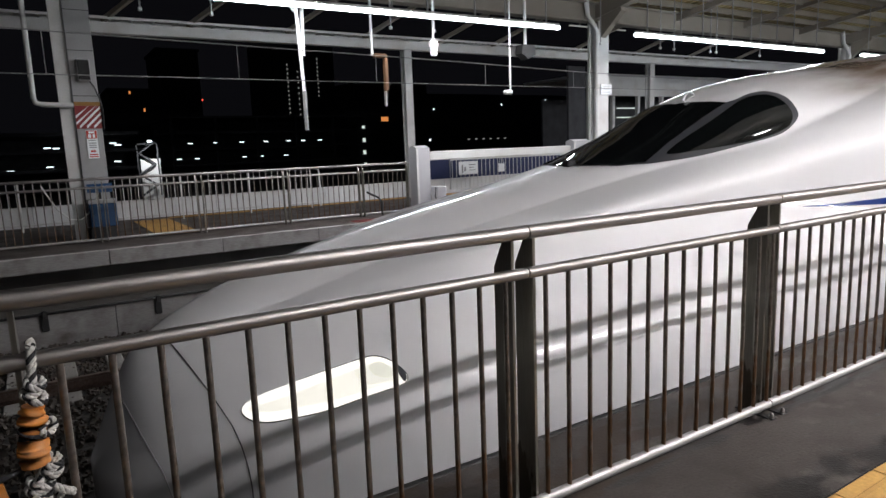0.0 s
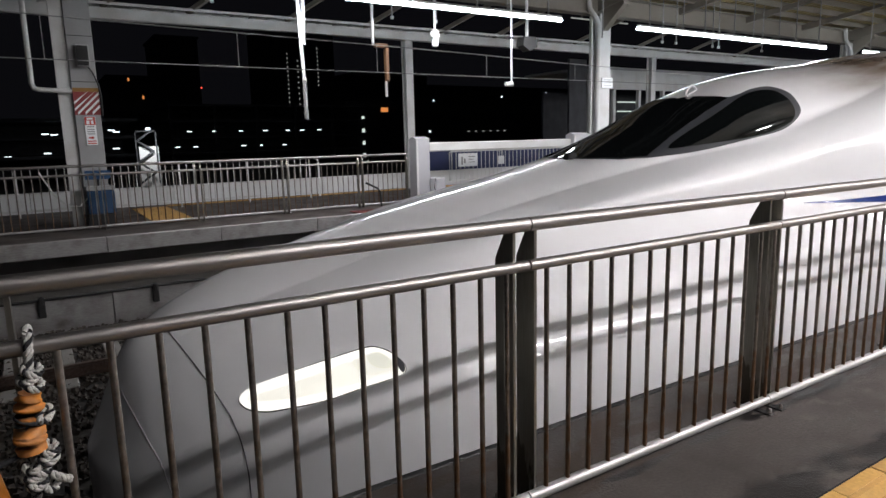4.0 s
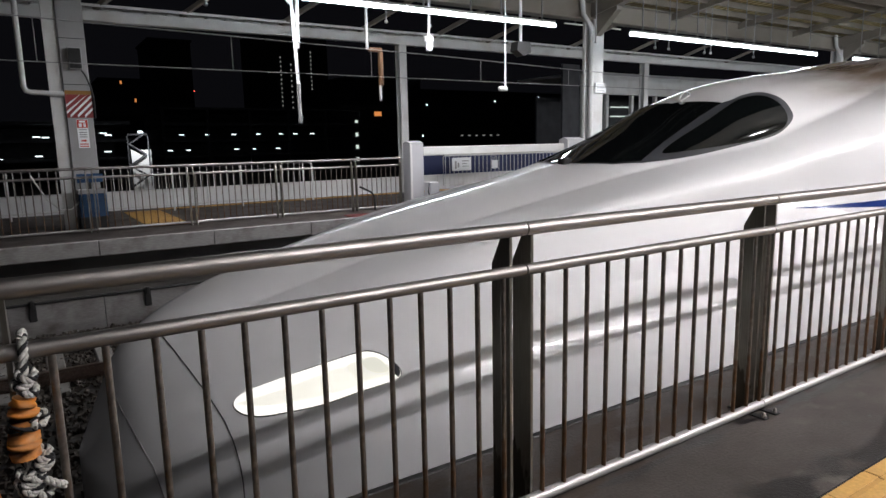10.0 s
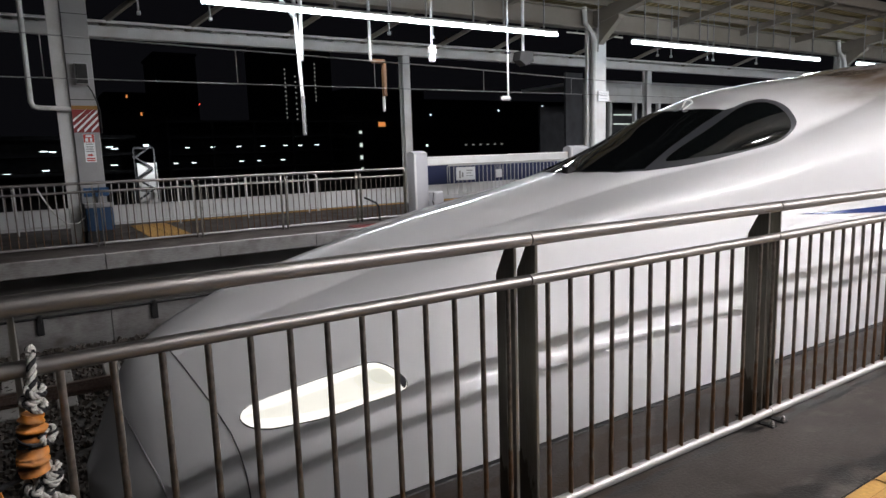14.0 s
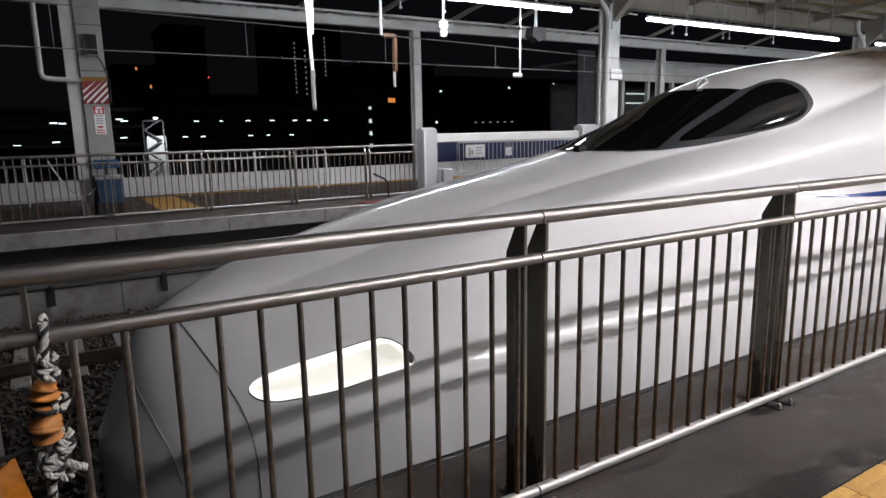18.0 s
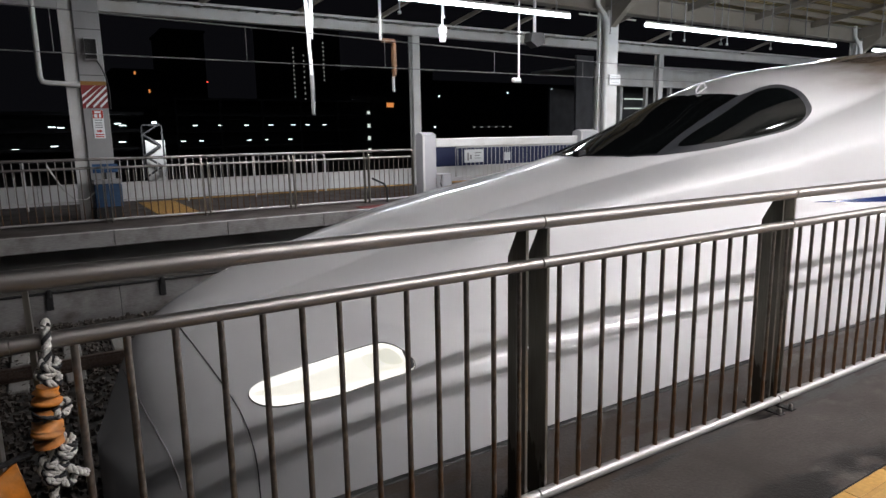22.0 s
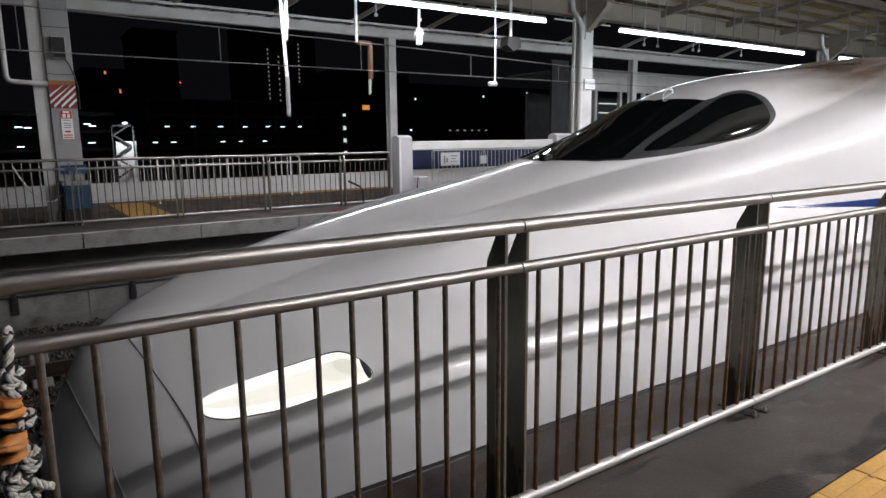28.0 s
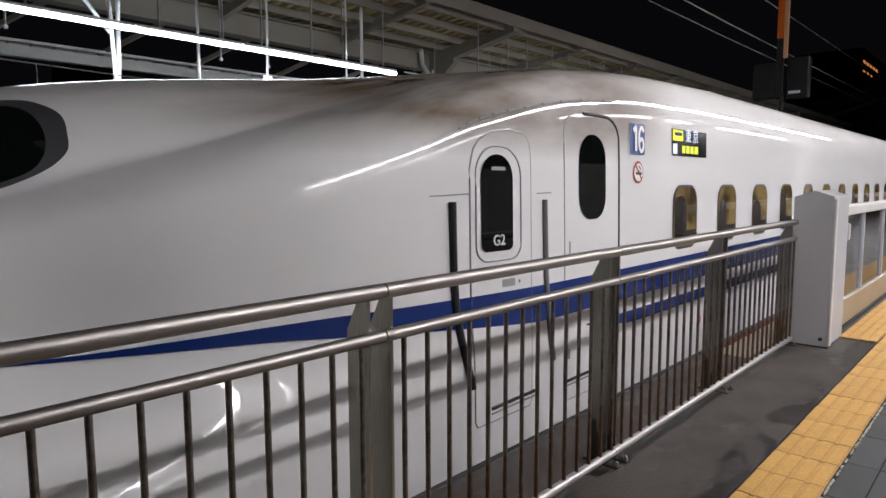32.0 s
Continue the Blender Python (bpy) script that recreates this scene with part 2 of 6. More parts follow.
def lit_window():
    """Glass whose own warm, uneven glow stands in for the lit cabin."""
    m = material("lit_pane", (0.02, 0.018, 0.015), 0.05, 0, 60, 0.05, rough_var=0.02)
    n, l = m.node_tree.nodes, m.node_tree.links
    tex, spots, ramp = n.new("ShaderNodeTexCoord"), n.new("ShaderNodeTexNoise"), n.new("ShaderNodeValToRGB")
    spots.inputs["Scale"].default_value, spots.inputs["Detail"].default_value = 3.2, 3
    l.new(tex.outputs["Object"], spots.inputs["Vector"])
    l.new(spots.outputs["Fac"], ramp.inputs["Fac"])
    ramp.color_ramp.elements[0].position, ramp.color_ramp.elements[0].color = 0.36, (0.10, 0.055, 0.012, 1)
    ramp.color_ramp.elements[1].position, ramp.color_ramp.elements[1].color = 0.60, (0.62, 0.42, 0.16, 1)
    b = n["Principled BSDF"]
    l.new(ramp.outputs["Color"], b.inputs["Emission Color"])
    b.inputs["Emission Strength"].default_value = 0.34
    return m


M = dict(
    train_white=train_paint(),
    train_blue=material("train_blue", (0.007, 0.026, 0.150), 0.25, 0, 200, 0.03, coat=0.3, rough_var=0.04),
    train_seam=material("train_seam", (0.05, 0.05, 0.055), 0.6),
    pale_seam=material("pale_seam", (0.34, 0.34, 0.35), 0.6),
    window_frame=material("window_frame", (0.046, 0.048, 0.055), 0.5, 0, 100, 0.05, spec=0.35),
    dark_glass=material("dark_glass", (0.004, 0.005, 0.005), 0.03, 0, 60, 0.05, rough_var=0.01, spec=0.35),
    light_rim=material("light_rim", (0.05, 0.052, 0.06), 0.35),
    black_rubber=material("black_rubber", (0.012, 0.012, 0.013), 0.5, 0, 80, 0.1),
    grey_slot=material("grey_slot", (0.17, 0.17, 0.175), 0.4, 0, 80, 0.1),
    sign_blue=material("sign_blue", (0.012, 0.06, 0.24), 0.35, 0, 60, 0.03),
    sign_white=material("sign_white", (0.82, 0.83, 0.84), 0.4, 0, 60, 0.02),
    sign_red=material("sign_red", (0.52, 0.045, 0.03), 0.4, 0, 60, 0.04),
    letter_grey=material("letter_grey", (0.55, 0.57, 0.58), 0.4, 0, 60, 0.02),
    display_black=material("display_black", (0.01, 0.011, 0.012), 0.15, 0, 60, 0.04),
    cabin_shade=material("cabin_shade", (0.022, 0.017, 0.013), 0.3, 0, 30, 0.3),
    led_yellow=glowing("led_yellow", (0.75, 0.80, 0.03), 0.85),
    led_white=glowing("led_white", (0.75, 0.82, 1.0), 0.9),
    lit_pane=lit_window(),
    headlight=glowing("lit_headlight", (1.0, 0.98, 0.92), 0.86),
    headlight_inner=glowing("lit_reflector", (1.0, 0.97, 0.87), 0.66),
    headlight_bowl=glowing("lit_bowl", (1.0, 0.98, 0.88), 0.55),
    headlight_deep=glowing("dim_bowl", (0.98, 0.98, 0.86), 0.44),
    steel=material("brushed_steel", (0.37, 0.35, 0.335), 0.43, 1.0, 220, 0.05, 0, 0.2, 1.2, (0.36, 0.33, 0.31), rough_var=0.02, stretch=(0.1, 1, 1)),
    galvanised=material("galvanised_steel", (0.50, 0.49, 0.485), 0.48, 0.8, 120, 0.10, 0.02, 0.35, 6, (0.42, 0.40, 0.37), rough_var=0.1),
    steel_dark=rusted(material("weathered_steel", (0.30, 0.285, 0.25), 0.33, 1.0, 160, 0.12, 0.01, 0.4, 4, (0.19, 0.165, 0.12), rough_var=0.08, stretch=(1, 1, 0.06)), (0.05, 0.036, 0.022), 0.42, 0.02),
    picket=rusted(material("rusty_picket_steel", (0.23, 0.205, 0.185), 0.38, 0.95, 60, 0.25, 0.03, 0.5, 6, (0.10, 0.07, 0.045)), (0.16, 0.072, 0.022), 0.85, 0.22),
    dark_metal=material("dark_metal", (0.03, 0.03, 0.03), 0.55, 0.3, 60, 0.2),
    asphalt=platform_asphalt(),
    red_mat=material("red_mat", (0.12, 0.02, 0.018), 0.8, 0, 60, 0.2),
    tactile=grooved(material("tactile_yellow", (0.60, 0.345, 0.095), 0.6, 0, 60, 0.12, 0.1, 0.55, 5, (0.42, 0.26, 0.10), random_tint=0.07)),
    paver=material("platform_paver", (0.058, 0.060, 0.064), 0.6, 0, 150, 0.25, 0.15, 0.5, 2, random_tint=0.12),
    grout=material("paver_joint", (0.018, 0.017, 0.016), 0.9),
    mortar=material("pale_mortar", (0.50, 0.49, 0.46), 0.9, 0, 80, 0.3, 0.2),
    concrete=material("concrete", (0.24, 0.23, 0.215), 0.85, 0, 60, 0.2, 0.2, 0.5, 1.2, (0.12, 0.11, 0.10)),
    white_wall=material("dirty_white_wall", (0.36, 0.35, 0.345), 0.75, 0, 22, 0.16, 0.12, 0.75, 2.6, (0.12, 0.095, 0.08), stretch=(0.5, 1, 2.5)),
    white_clean=material("white_parapet", (0.70, 0.70, 0.70), 0.6, 0, 50, 0.06, 0.05, 0.3, 1.2, (0.45, 0.44, 0.42), random_tint=0.06),
    ballast=material("ballast", (0.04, 0.036, 0.032), 0.9, 0, 14, 0.7, 1.0, 0.6, 6, (0.035, 0.03, 0.027)),
    stone=material("ballast_stone", (0.070, 0.058, 0.048), 0.85, 0, 30, 0.5, 0.2, 0.6, 4, (0.03, 0.025, 0.02)),
    rail_steel=material("rail_steel", (0.16, 0.12, 0.10), 0.45, 0.8, 50, 0.3),
    white_paint=material("white_painted_steel", (0.62, 0.62, 0.61), 0.45, 0, 60, 0.06, 0.03, 0.4, 1.6, (0.38, 0.34, 0.29)),
    grey_paint=material("grey_painted_steel", (0.30, 0.30, 0.30), 0.5, 0, 60, 0.1, 0.03, 0.4, 1.6, (0.18, 0.165, 0.15)),
    gate_paint=material("gate_grey_paint", (0.44, 0.44, 0.46), 0.4, 0, 90, 0.04, 0, 0.15, 2),
    screen_tan=material("screen_panel_tan", (0.31, 0.26, 0.185), 0.35, 0.2, 90, 0.06),
    girder=material("girder_paint", (0.20, 0.178, 0.150), 0.5, 0, 60, 0.1, 0.03, 0.6, 1.2, (0.17, 0.14, 0.11)),
    # unseen roof over the camera, kept pale for bounced light
    near_roof=material("pale_roof_sheet", (0.68, 0.66, 0.62), 0.7, 0, 30, 0.15, 0.05, 0.5, 0.9),
    roof=material("roof_sheet", (0.40, 0.31, 0.15), 0.6, 0, 30, 0.12, 0.05, 0.5, 0.9, (0.22, 0.17, 0.11)),
    rope_white=material("rope_white", (0.50, 0.49, 0.46), 0.9, 0, 120, 0.25, 0.4, 0.4, 20, (0.2, 0.19, 0.17)),
    rope_black=material("rope_black", (0.02, 0.02, 0.022), 0.9, 0, 120, 0.2, 0.4),
    rope_orange=material("orange_wrap", (0.60, 0.20, 0.015), 0.55, 0, 40, 0.25, 0.3, 0.5, 14, (0.42, 0.30, 0.20)),
    orange_paint=material("orange_paint", (0.85, 0.17, 0.02), 0.5),
    pale_orange=material("pale_orange", (0.85, 0.48, 0.25), 0.5),
    brown_paint=material("brown_paint", (0.07, 0.030, 0.010), 0.6),
    mustard=material("mustard_band", (0.26, 0.13, 0.02), 0.6, 0, 40, 0.15),
    stripe_red=material("stripe_red", (0.22, 0.02, 0.02), 0.5),
    box_blue=material("box_blue", (0.015, 0.065, 0.16), 0.5, 0, 40, 0.15, 0, 0.4, 4),
    blue_panel=material("blue_panel", (0.015, 0.025, 0.09), 0.5, 0, 20, 0.1),
    dark_tint=pane("smoky_glass", (0.55, 0.60, 0.66)),
    tube=glowing("tube_light", (0.80, 0.91, 1.0), 27.0),
    # rear row's tubes, set weaker to keep their fence shadows faint
    dim_tube=glowing("rear_tube_light", (1.0, 0.975, 0.99), 34.0),
    thin_tube=glowing("thin_tube_light", (1.0, 0.975, 0.99), 150.0),
    night=material("night_building", (0.040, 0.041, 0.046), 0.8, 0, 2, 0.3),
    lamp_white=glowing("far_lamp_white", (0.80, 0.93, 1.0), 2.2),
    lamp_cool=glowing("far_window_cool", (0.65, 0.74, 0.68), 0.8),
    lamp_amber=glowing("far_window_amber", (1.0, 0.36, 0.10), 0.55),
    lamp_dim=glowing("far_window_dim", (0.8, 0.8, 0.75), 0.25),
    lamp_red=glowing("far_lamp_red", (1.0, 0.08, 0.05), 2.0),
)

# ---- mesh helpers ----


def mesh_of(name, verts, faces, mat, smooth=False):
    me = bpy.data.meshes.new(name)
    me.from_pydata([tuple(v) for v in verts], [], faces)
    me.materials.append(mat)
    if smooth:
        me.polygons.foreach_set("use_smooth", [True] * len(me.polygons))
    me.update()
    return me


def part(name, me, parent, label="", at=None):
    ob = new(name, me)
    ob.parent = parent
    if at is not None:
        ob.matrix_basis = at
    if label:
        ob["label"] = label
    return ob


def thing(name, label, category, at=(0, 0, 0), group="", kind=""):
    return tagged(empty(name, at), label, category, group, kind)


def empty(name, at):
    ob = new(name)
    ob.location = at
    ob.empty_display_size = 0.2
    return ob


class Build:
    """Collects boxes, tubes and plates into one mesh."""

    def __init__(self):
        self.v, self.f, self.s = [], [], []

    def add(self, verts, faces, smooth=False):
        k = len(self.v)
        self.v += [tuple(p) for p in verts]
        self.f += [tuple(k + i for i in f) for f in faces]
        self.s += [smooth] * len(faces)
        return self

    def box(self, x0, x1, y0, y1, z0, z1, bevel=0.0):
        b = min(bevel, (x1 - x0) * 0.45, (y1 - y0) * 0.45, (z1 - z0) * 0.45)
        if b <= 0:
            vs = [(x, y, z) for z in (z0, z1) for y in (y0, y1) for x in (x0, x1)]
            return self.add(vs, [(0, 2, 3, 1), (4, 5, 7, 6), (0, 1, 5, 4), (2, 6, 7, 3), (0, 4, 6, 2), (1, 3, 7, 5)])
        ring = [(x0 + b, y0), (x1 - b, y0), (x1, y0 + b), (x1, y1 - b), (x1 - b, y1), (x0 + b, y1), (x0, y1 - b), (x0, y0 + b)]
        inner = [(min(max(x, x0 + b), x1 - b), min(max(y, y0 + b), y1 - b)) for x, y in ring]
        vs = [(x, y, z0) for x, y in inner] + [(x, y, z0 + b) for x, y in ring] + [(x, y, z1 - b) for x, y in ring] + [(x, y, z1) for x, y in inner]
        fs = [tuple(range(7, -1, -1)), tuple(range(24, 32))]
        for r in (0, 8, 16):
            fs += [(r + i, r + (i + 1) % 8, r + 8 + (i + 1) % 8, r + 8 + i) for i in range(8)]
        return self.add(vs, fs)

    def tube(self, pts, radius, n=10, caps=True):
        pts = [Vector(p) for p in pts]
        rings = []
        for i, p in enumerate(pts):
            d = (pts[min(i + 1, len(pts) - 1)] - pts[max(i - 1, 0)]).normalized()
            a = d.cross(Vector((0, 0, 1)))
            if a.length < 0.05:
                a = d.cross(Vector((1, 0, 0)))
            a.normalize()
            b = d.cross(a)
            r = radius[i] if isinstance(radius, (list, tuple)) else radius
            rings.append([p + r * (math.cos(t) * a + math.sin(t) * b) for t in (2 * math.pi * k / n for k in range(n))])
        vs = [v for r in rings for v in r]
        fs = [(i * n + k, (i + 1) * n + k, (i + 1) * n + (k + 1) % n, i * n + (k + 1) % n) for i in range(len(pts) - 1) for k in range(n)]
        self.add(vs, fs, True)
        if caps:
            m = (len(pts) - 1) * n
            self.add(rings[0], [tuple(range(n))])
            self.add(rings[-1], [tuple(range(n - 1, -1, -1))])
        return self

    def plate(self, poly, axis, a, b):
        """A flat plate: a polygon in the two other axes, from a to b along the axis."""
        def at(p, w):
            return {"x": (w, p[0], p[1]), "y": (p[0], w, p[1]), "z": (p[0], p[1], w)}[axis]
        n = len(poly)
        vs = [at(p, a) for p in poly] + [at(p, b) for p in poly]
        return self.add(vs, [tuple(range(n)), tuple(range(2 * n - 1, n - 1, -1))] + [(i, n + i, n + (i + 1) % n, (i + 1) % n) for i in range(n)])

    def mesh(self, name, mat):
        me = mesh_of(name, self.v, self.f, mat)
        me.polygons.foreach_set("use_smooth", self.s)
        bm = bmesh.new()
        bm.from_mesh(me)
        bmesh.ops.recalc_face_normals(bm, faces=bm.faces)
        bm.to_mesh(me)
        bm.free()
        return me


def setting(name, build, mat, label="", category=""):
    return tagged(new(name, build.mesh(name, mat)), label, category, kind="structure")


# ---- the train's skin: a bell-shaped fender with a low knee and a shoulder, and a canopy, blended into one section ----
ST_X = (-0.80, -0.5, 0.0, 0.7, 1.5, 2.2, 3.0, 3.63, 4.0, 4.56, 5.18, 6.0, 7.0, 8.0, 9.0, 10.5)
ST_TOP = (-0.30, 0.28, 0.54, 0.75, 0.92, 1.04, 1.215, 1.425, 1.565, 1.795, 1.980, 2.10, 2.19, 2.25, 2.31, 2.35)
# the canopy: half width, the height at which its sides stand upright, and how square its top is
ST_CW = (0.015, 0.20, 0.30, 0.40, 0.46, 0.50, 0.56, 0.64, 0.70, 0.78, 0.83, 0.94, 1.02, 1.10, 1.2, 1.3)
ST_CZ = (-0.42, 0.10, 0.34, 0.52, 0.70, 0.84, 1.00, 1.16, 1.26, 1.41, 1.53, 1.61, 1.76, 1.90, 2.0, 2.1)
ST_CN = (2.0, 2.0, 2.0, 2.0, 2.0, 2.2, 2.4, 2.4, 2.3, 2.2, 2.0, 2.0, 2.0, 2.0, 2.0, 2.0)
# the fender's corners: knee height, then (half width, height) of the hollow, the shoulder and the inner top
FE_X = (-0.80, -0.5, 0.0, 0.7, 1.5, 2.2, 3.0, 3.8, 4.7, 5.5, 6.1, 6.6, 7.1, 8.0, 9.0, 10.5)
FE_KNEE = (-0.42, -0.25, -0.08, 0.05, 0.16, 0.21, 0.24, 0.25, 0.27, 0.31, 0.35, 0.40, 0.45, 0.45, 0.45, 0.45)
FE_HW = (0.014, 0.40, 0.67, 0.85, 1.01, 1.04, 1.04, 1.04, 1.06, 1.36, 1.52, 1.61, 1.66, 1.68, 1.68, 1.68)
FE_HZ = (-0.36, 0.05, 0.28, 0.52, 0.70, 0.80, 0.81, 0.81, 0.80, 0.72, 0.64, 0.66, 0.72, 0.80, 0.80, 0.80)
FE_SW = (0.008, 0.27, 0.45, 0.62, 0.90, 1.02, 1.08, 1.10, 1.12, 1.36, 1.53, 1.60, 1.635, 1.645, 1.645, 1.645)
FE_SZ = (-0.32, 0.20, 0.43, 0.64, 0.84, 0.96, 1.07, 1.14, 1.25, 1.44, 1.62, 1.80, 1.97, 2.16, 2.26, 2.31)
FE_TW = (0.004, 0.13, 0.25, 0.36, 0.54, 0.64, 0.70, 0.72, 0.80, 1.02, 1.18, 1.30, 1.42, 1.52, 1.56, 1.56)
FE_TZ = (-0.305, 0.26, 0.49, 0.685, 0.85, 0.975, 1.12, 1.27, 1.43, 1.62, 1.80, 1.94, 2.08, 2.26, 2.33, 2.37)
Z0 = -0.50
TIP = -0.80
HALF = 1.68


def curve_at(xs, ys, x):
    """A smooth (monotone cubic) curve through the stations."""
    n = len(xs)
    if x <= xs[0]:
        return ys[0]
    if x >= xs[-1]:
        return ys[-1]
    i = 0
    while xs[i + 1] < x:
        i += 1

    def slope(k):
        if k == 0:
            return (ys[1] - ys[0]) / (xs[1] - xs[0])
        if k == n - 1:
            return (ys[-1] - ys[-2]) / (xs[-1] - xs[-2])
        a, b = (ys[k] - ys[k - 1]) / (xs[k] - xs[k - 1]), (ys[k + 1] - ys[k]) / (xs[k + 1] - xs[k])
        return 0.0 if a * b <= 0 else 2 * a * b / (a + b)
    h = xs[i + 1] - xs[i]
    u = (x - xs[i]) / h
    return ((2 * u**3 - 3 * u**2 + 1) * ys[i] + (u**3 - 2 * u**2 + u) * h * slope(i)
            + (3 * u**2 - 2 * u**3) * ys[i + 1] + (u**3 - u**2) * h * slope(i + 1))


def half_width(x):
    d = min(max((x - TIP) / 3.6, 0.0), 1.0)
    return max(HALF * (1 - (1 - d) ** 1.9) ** (1 / 1.9), 0.02)


def spline(pts, n=14):
    """Points along a uniform cubic B-spline that starts and ends at its first and last corner."""
    p = np.array(pts, float)
    p = np.vstack((2 * p[0] - p[1], p, 2 * p[-1] - p[-2]))
    u = (np.arange(n) / n)[:, None]
    out = [((1 - u) ** 3 * p[i] + (3 * u**3 - 6 * u**2 + 4) * p[i + 1] + (-3 * u**3 + 3 * u**2 + 3 * u + 1) * p[i + 2] + u**3 * p[i + 3]) / 6
           for i in range(len(p) - 3)]
    return np.vstack(out + [p[-2:-1]])


ANGLES = np.linspace(0.0, math.pi / 2, 1081)


def radii(line):
    """The radii of a section's outline over the angles, seen from its foot."""
    return np.interp(ANGLES, np.arctan2(line[:, 1] - Z0, line[:, 0]), np.hypot(line[:, 0], line[:, 1] - Z0))


@functools.lru_cache(maxsize=None)
def station(x):
    """The section at a place along the train: half width, and the skin's sideways places and heights over the angles."""
    w, top, cw, cz = half_width(x), curve_at(ST_X, ST_TOP, x), curve_at(ST_X, ST_CW, x), curve_at(ST_X, ST_CZ, x)
    knee, hw, hz, sw, sz, tw, tz = (curve_at(FE_X, row, x) for row in (FE_KNEE, FE_HW, FE_HZ, FE_SW, FE_SZ, FE_TW, FE_TZ))
    fat = min(max((7.0 - x) / 1.5, 0.0), 1.0) * min(max(x / 1.5, 0.0), 1.0)
    cw, hw, sw, tw = min(cw, w), min(hw, w), min(sw, w + 0.02), min(tw, w)
    fender = radii(spline([(w, Z0 - 0.4), (w, Z0), (w, (Z0 + knee) / 2), (w - 0.045 * fat, knee + 0.06), (hw, hz), ((hw + sw) / 2, (hz + sz) / 2), (sw, sz), (tw, tz), (tw * 0.5, tz + 0.05 * min(w, 1.0)), (0.0, tz + 0.075 * min(w, 1.0))], 160))
    bow, soft = np.linspace(0.0, math.pi / 2, 500), 2 / curve_at(ST_X, ST_CN, x)
    wall = np.linspace(Z0, cz, 120, endpoint=False)
    canopy = radii(np.vstack((np.column_stack((np.full(120, cw), wall)), np.column_stack((cw * np.maximum(np.cos(bow), 0.0) ** soft, cz + (top - cz) * np.sin(bow) ** soft)))))
    k = 0.20 * min(1.0, w)
    h = np.maximum(k - np.abs(fender - canopy), 0.0) / k
    r = np.maximum(fender, canopy) + h * h * k * 0.25
    return w, r * np.cos(ANGLES), np.maximum.accumulate(Z0 + r * np.sin(ANGLES))


def skin(x, angle, st=None):
    """The skin's (sideways, height) at a station; angle 0 is straight out to the side, 90 the roof's middle (radians)."""
    w, out, up = st or station(x)
    if angle < 0:
        # flank and skirt, tucked in towards the rails
        c, s = math.cos(angle), math.sin(angle)
        return c ** 0.12 * w * (1 + 0.02 * s) if c > 1e-6 else 0.0, Z0 + s * 0.55
    return float(np.interp(angle, ANGLES, out)), float(np.interp(angle, ANGLES, up))


def side_at(x, z):
    """How far out the skin lies at height z (upper half)."""
    w, out, up = station(round(x, 4))
    if z >= up[-1]:
        return 0.0
    return float(np.interp(z, up, out)) if z > Z0 else w


def top_at(x, s):
    """Height of the skin over the sideways place s."""
    w, out, up = station(round(x, 4))
    return float(np.interp(abs(s), out[::-1], up[::-1]))


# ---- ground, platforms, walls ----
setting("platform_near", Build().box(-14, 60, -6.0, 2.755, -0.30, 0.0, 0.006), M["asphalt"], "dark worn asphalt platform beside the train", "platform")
setting("platform_edge_strip", Build().box(-14, 60, 2.758, 2.81, -0.20, -0.004, 0.012), M["black_rubber"], "black strip along the platform edge", "platform edge")
setting("platform_wall_near", Build().box(-14, 60, 2.0, 2.3, -1.6, -0.304), M["concrete"], "concrete wall under the platform edge", "wall")
setting("platform_far", Build().box(-14, 60, 12.16, 17.49, -0.24, 0.0), M["asphalt"], "grey asphalt platform across the tracks", "platform")
setting("wall_far_deep", Build().box(-14, 60, 13.4, 13.6, -1.55, -0.244), M["concrete"], "dark concrete recess under the far platform", "wall")
setting("ground", Build().box(-400, 600, 2.3, 900, -1.75, -1.47), M["ballast"], "dark stone ballast between the platforms", "ground")
setting("red_mat", Build().box(4.5, 6.7, 12.2, 12.55, 0.002, 0.02, 0.005), M["red_mat"], "dark red rubber mat on the platform edge", "mat")

board = thing("edge_board", "tan board with a dark red strip on the platform edge by the gate", "floor board", (4.7, 2.40, 0), kind="structure")
part("tan_panel", Build().box(0.08, 2.0, 0.0, 0.26, 0.001, 0.008, 0.002).mesh("tan_panel", M["screen_tan"]), board)
part("red_strip", Build().box(0.35, 2.0, 0.265, 0.345, 0.001, 0.012, 0.003).mesh("red_strip", M["red_mat"]), board, "dark red strip")

# edge blocks of the far platform and the wall pieces below it, each with its joint
edge = thing("edge_beam_far", "dirty white concrete edge blocks of the far platform", "platform edge", (0, 12.05, 0), kind="structure")
block = Build().box(0.004, 1.796, 0, 0.105, -0.25, 0.004, 0.008).mesh("edge_block", M["white_wall"])
low = thing("wall_far_low", "stained white low wall panels under the far platform", "wall", (0, 12.15, -1.55), kind="structure")
panel = Build().box(0.004, 1.996, 0, 0.2, 0, 0.62, 0.006).mesh("wall_panel", M["white_wall"])
for i in range(-6, 24):
    part("edge_block", block, edge, at=pose(i * 1.8, 0.002 * (i % 3), 0))
    part("wall_panel", panel, low, at=pose(i * 2.0, 0.003 * (i % 2), 0))
parapet = thing("parapet_far", "white low wall panels behind the far platform", "wall", (0, 17.5, 0), kind="structure")
panel = Build().box(0.004, 0.996, 0, 0.12, 0, 0.46, 0.006).mesh("parapet_panel", M["white_clean"])
for i in range(-8, 40):
    part("parapet_panel", panel, parapet, at=pose(i, 0, 0))

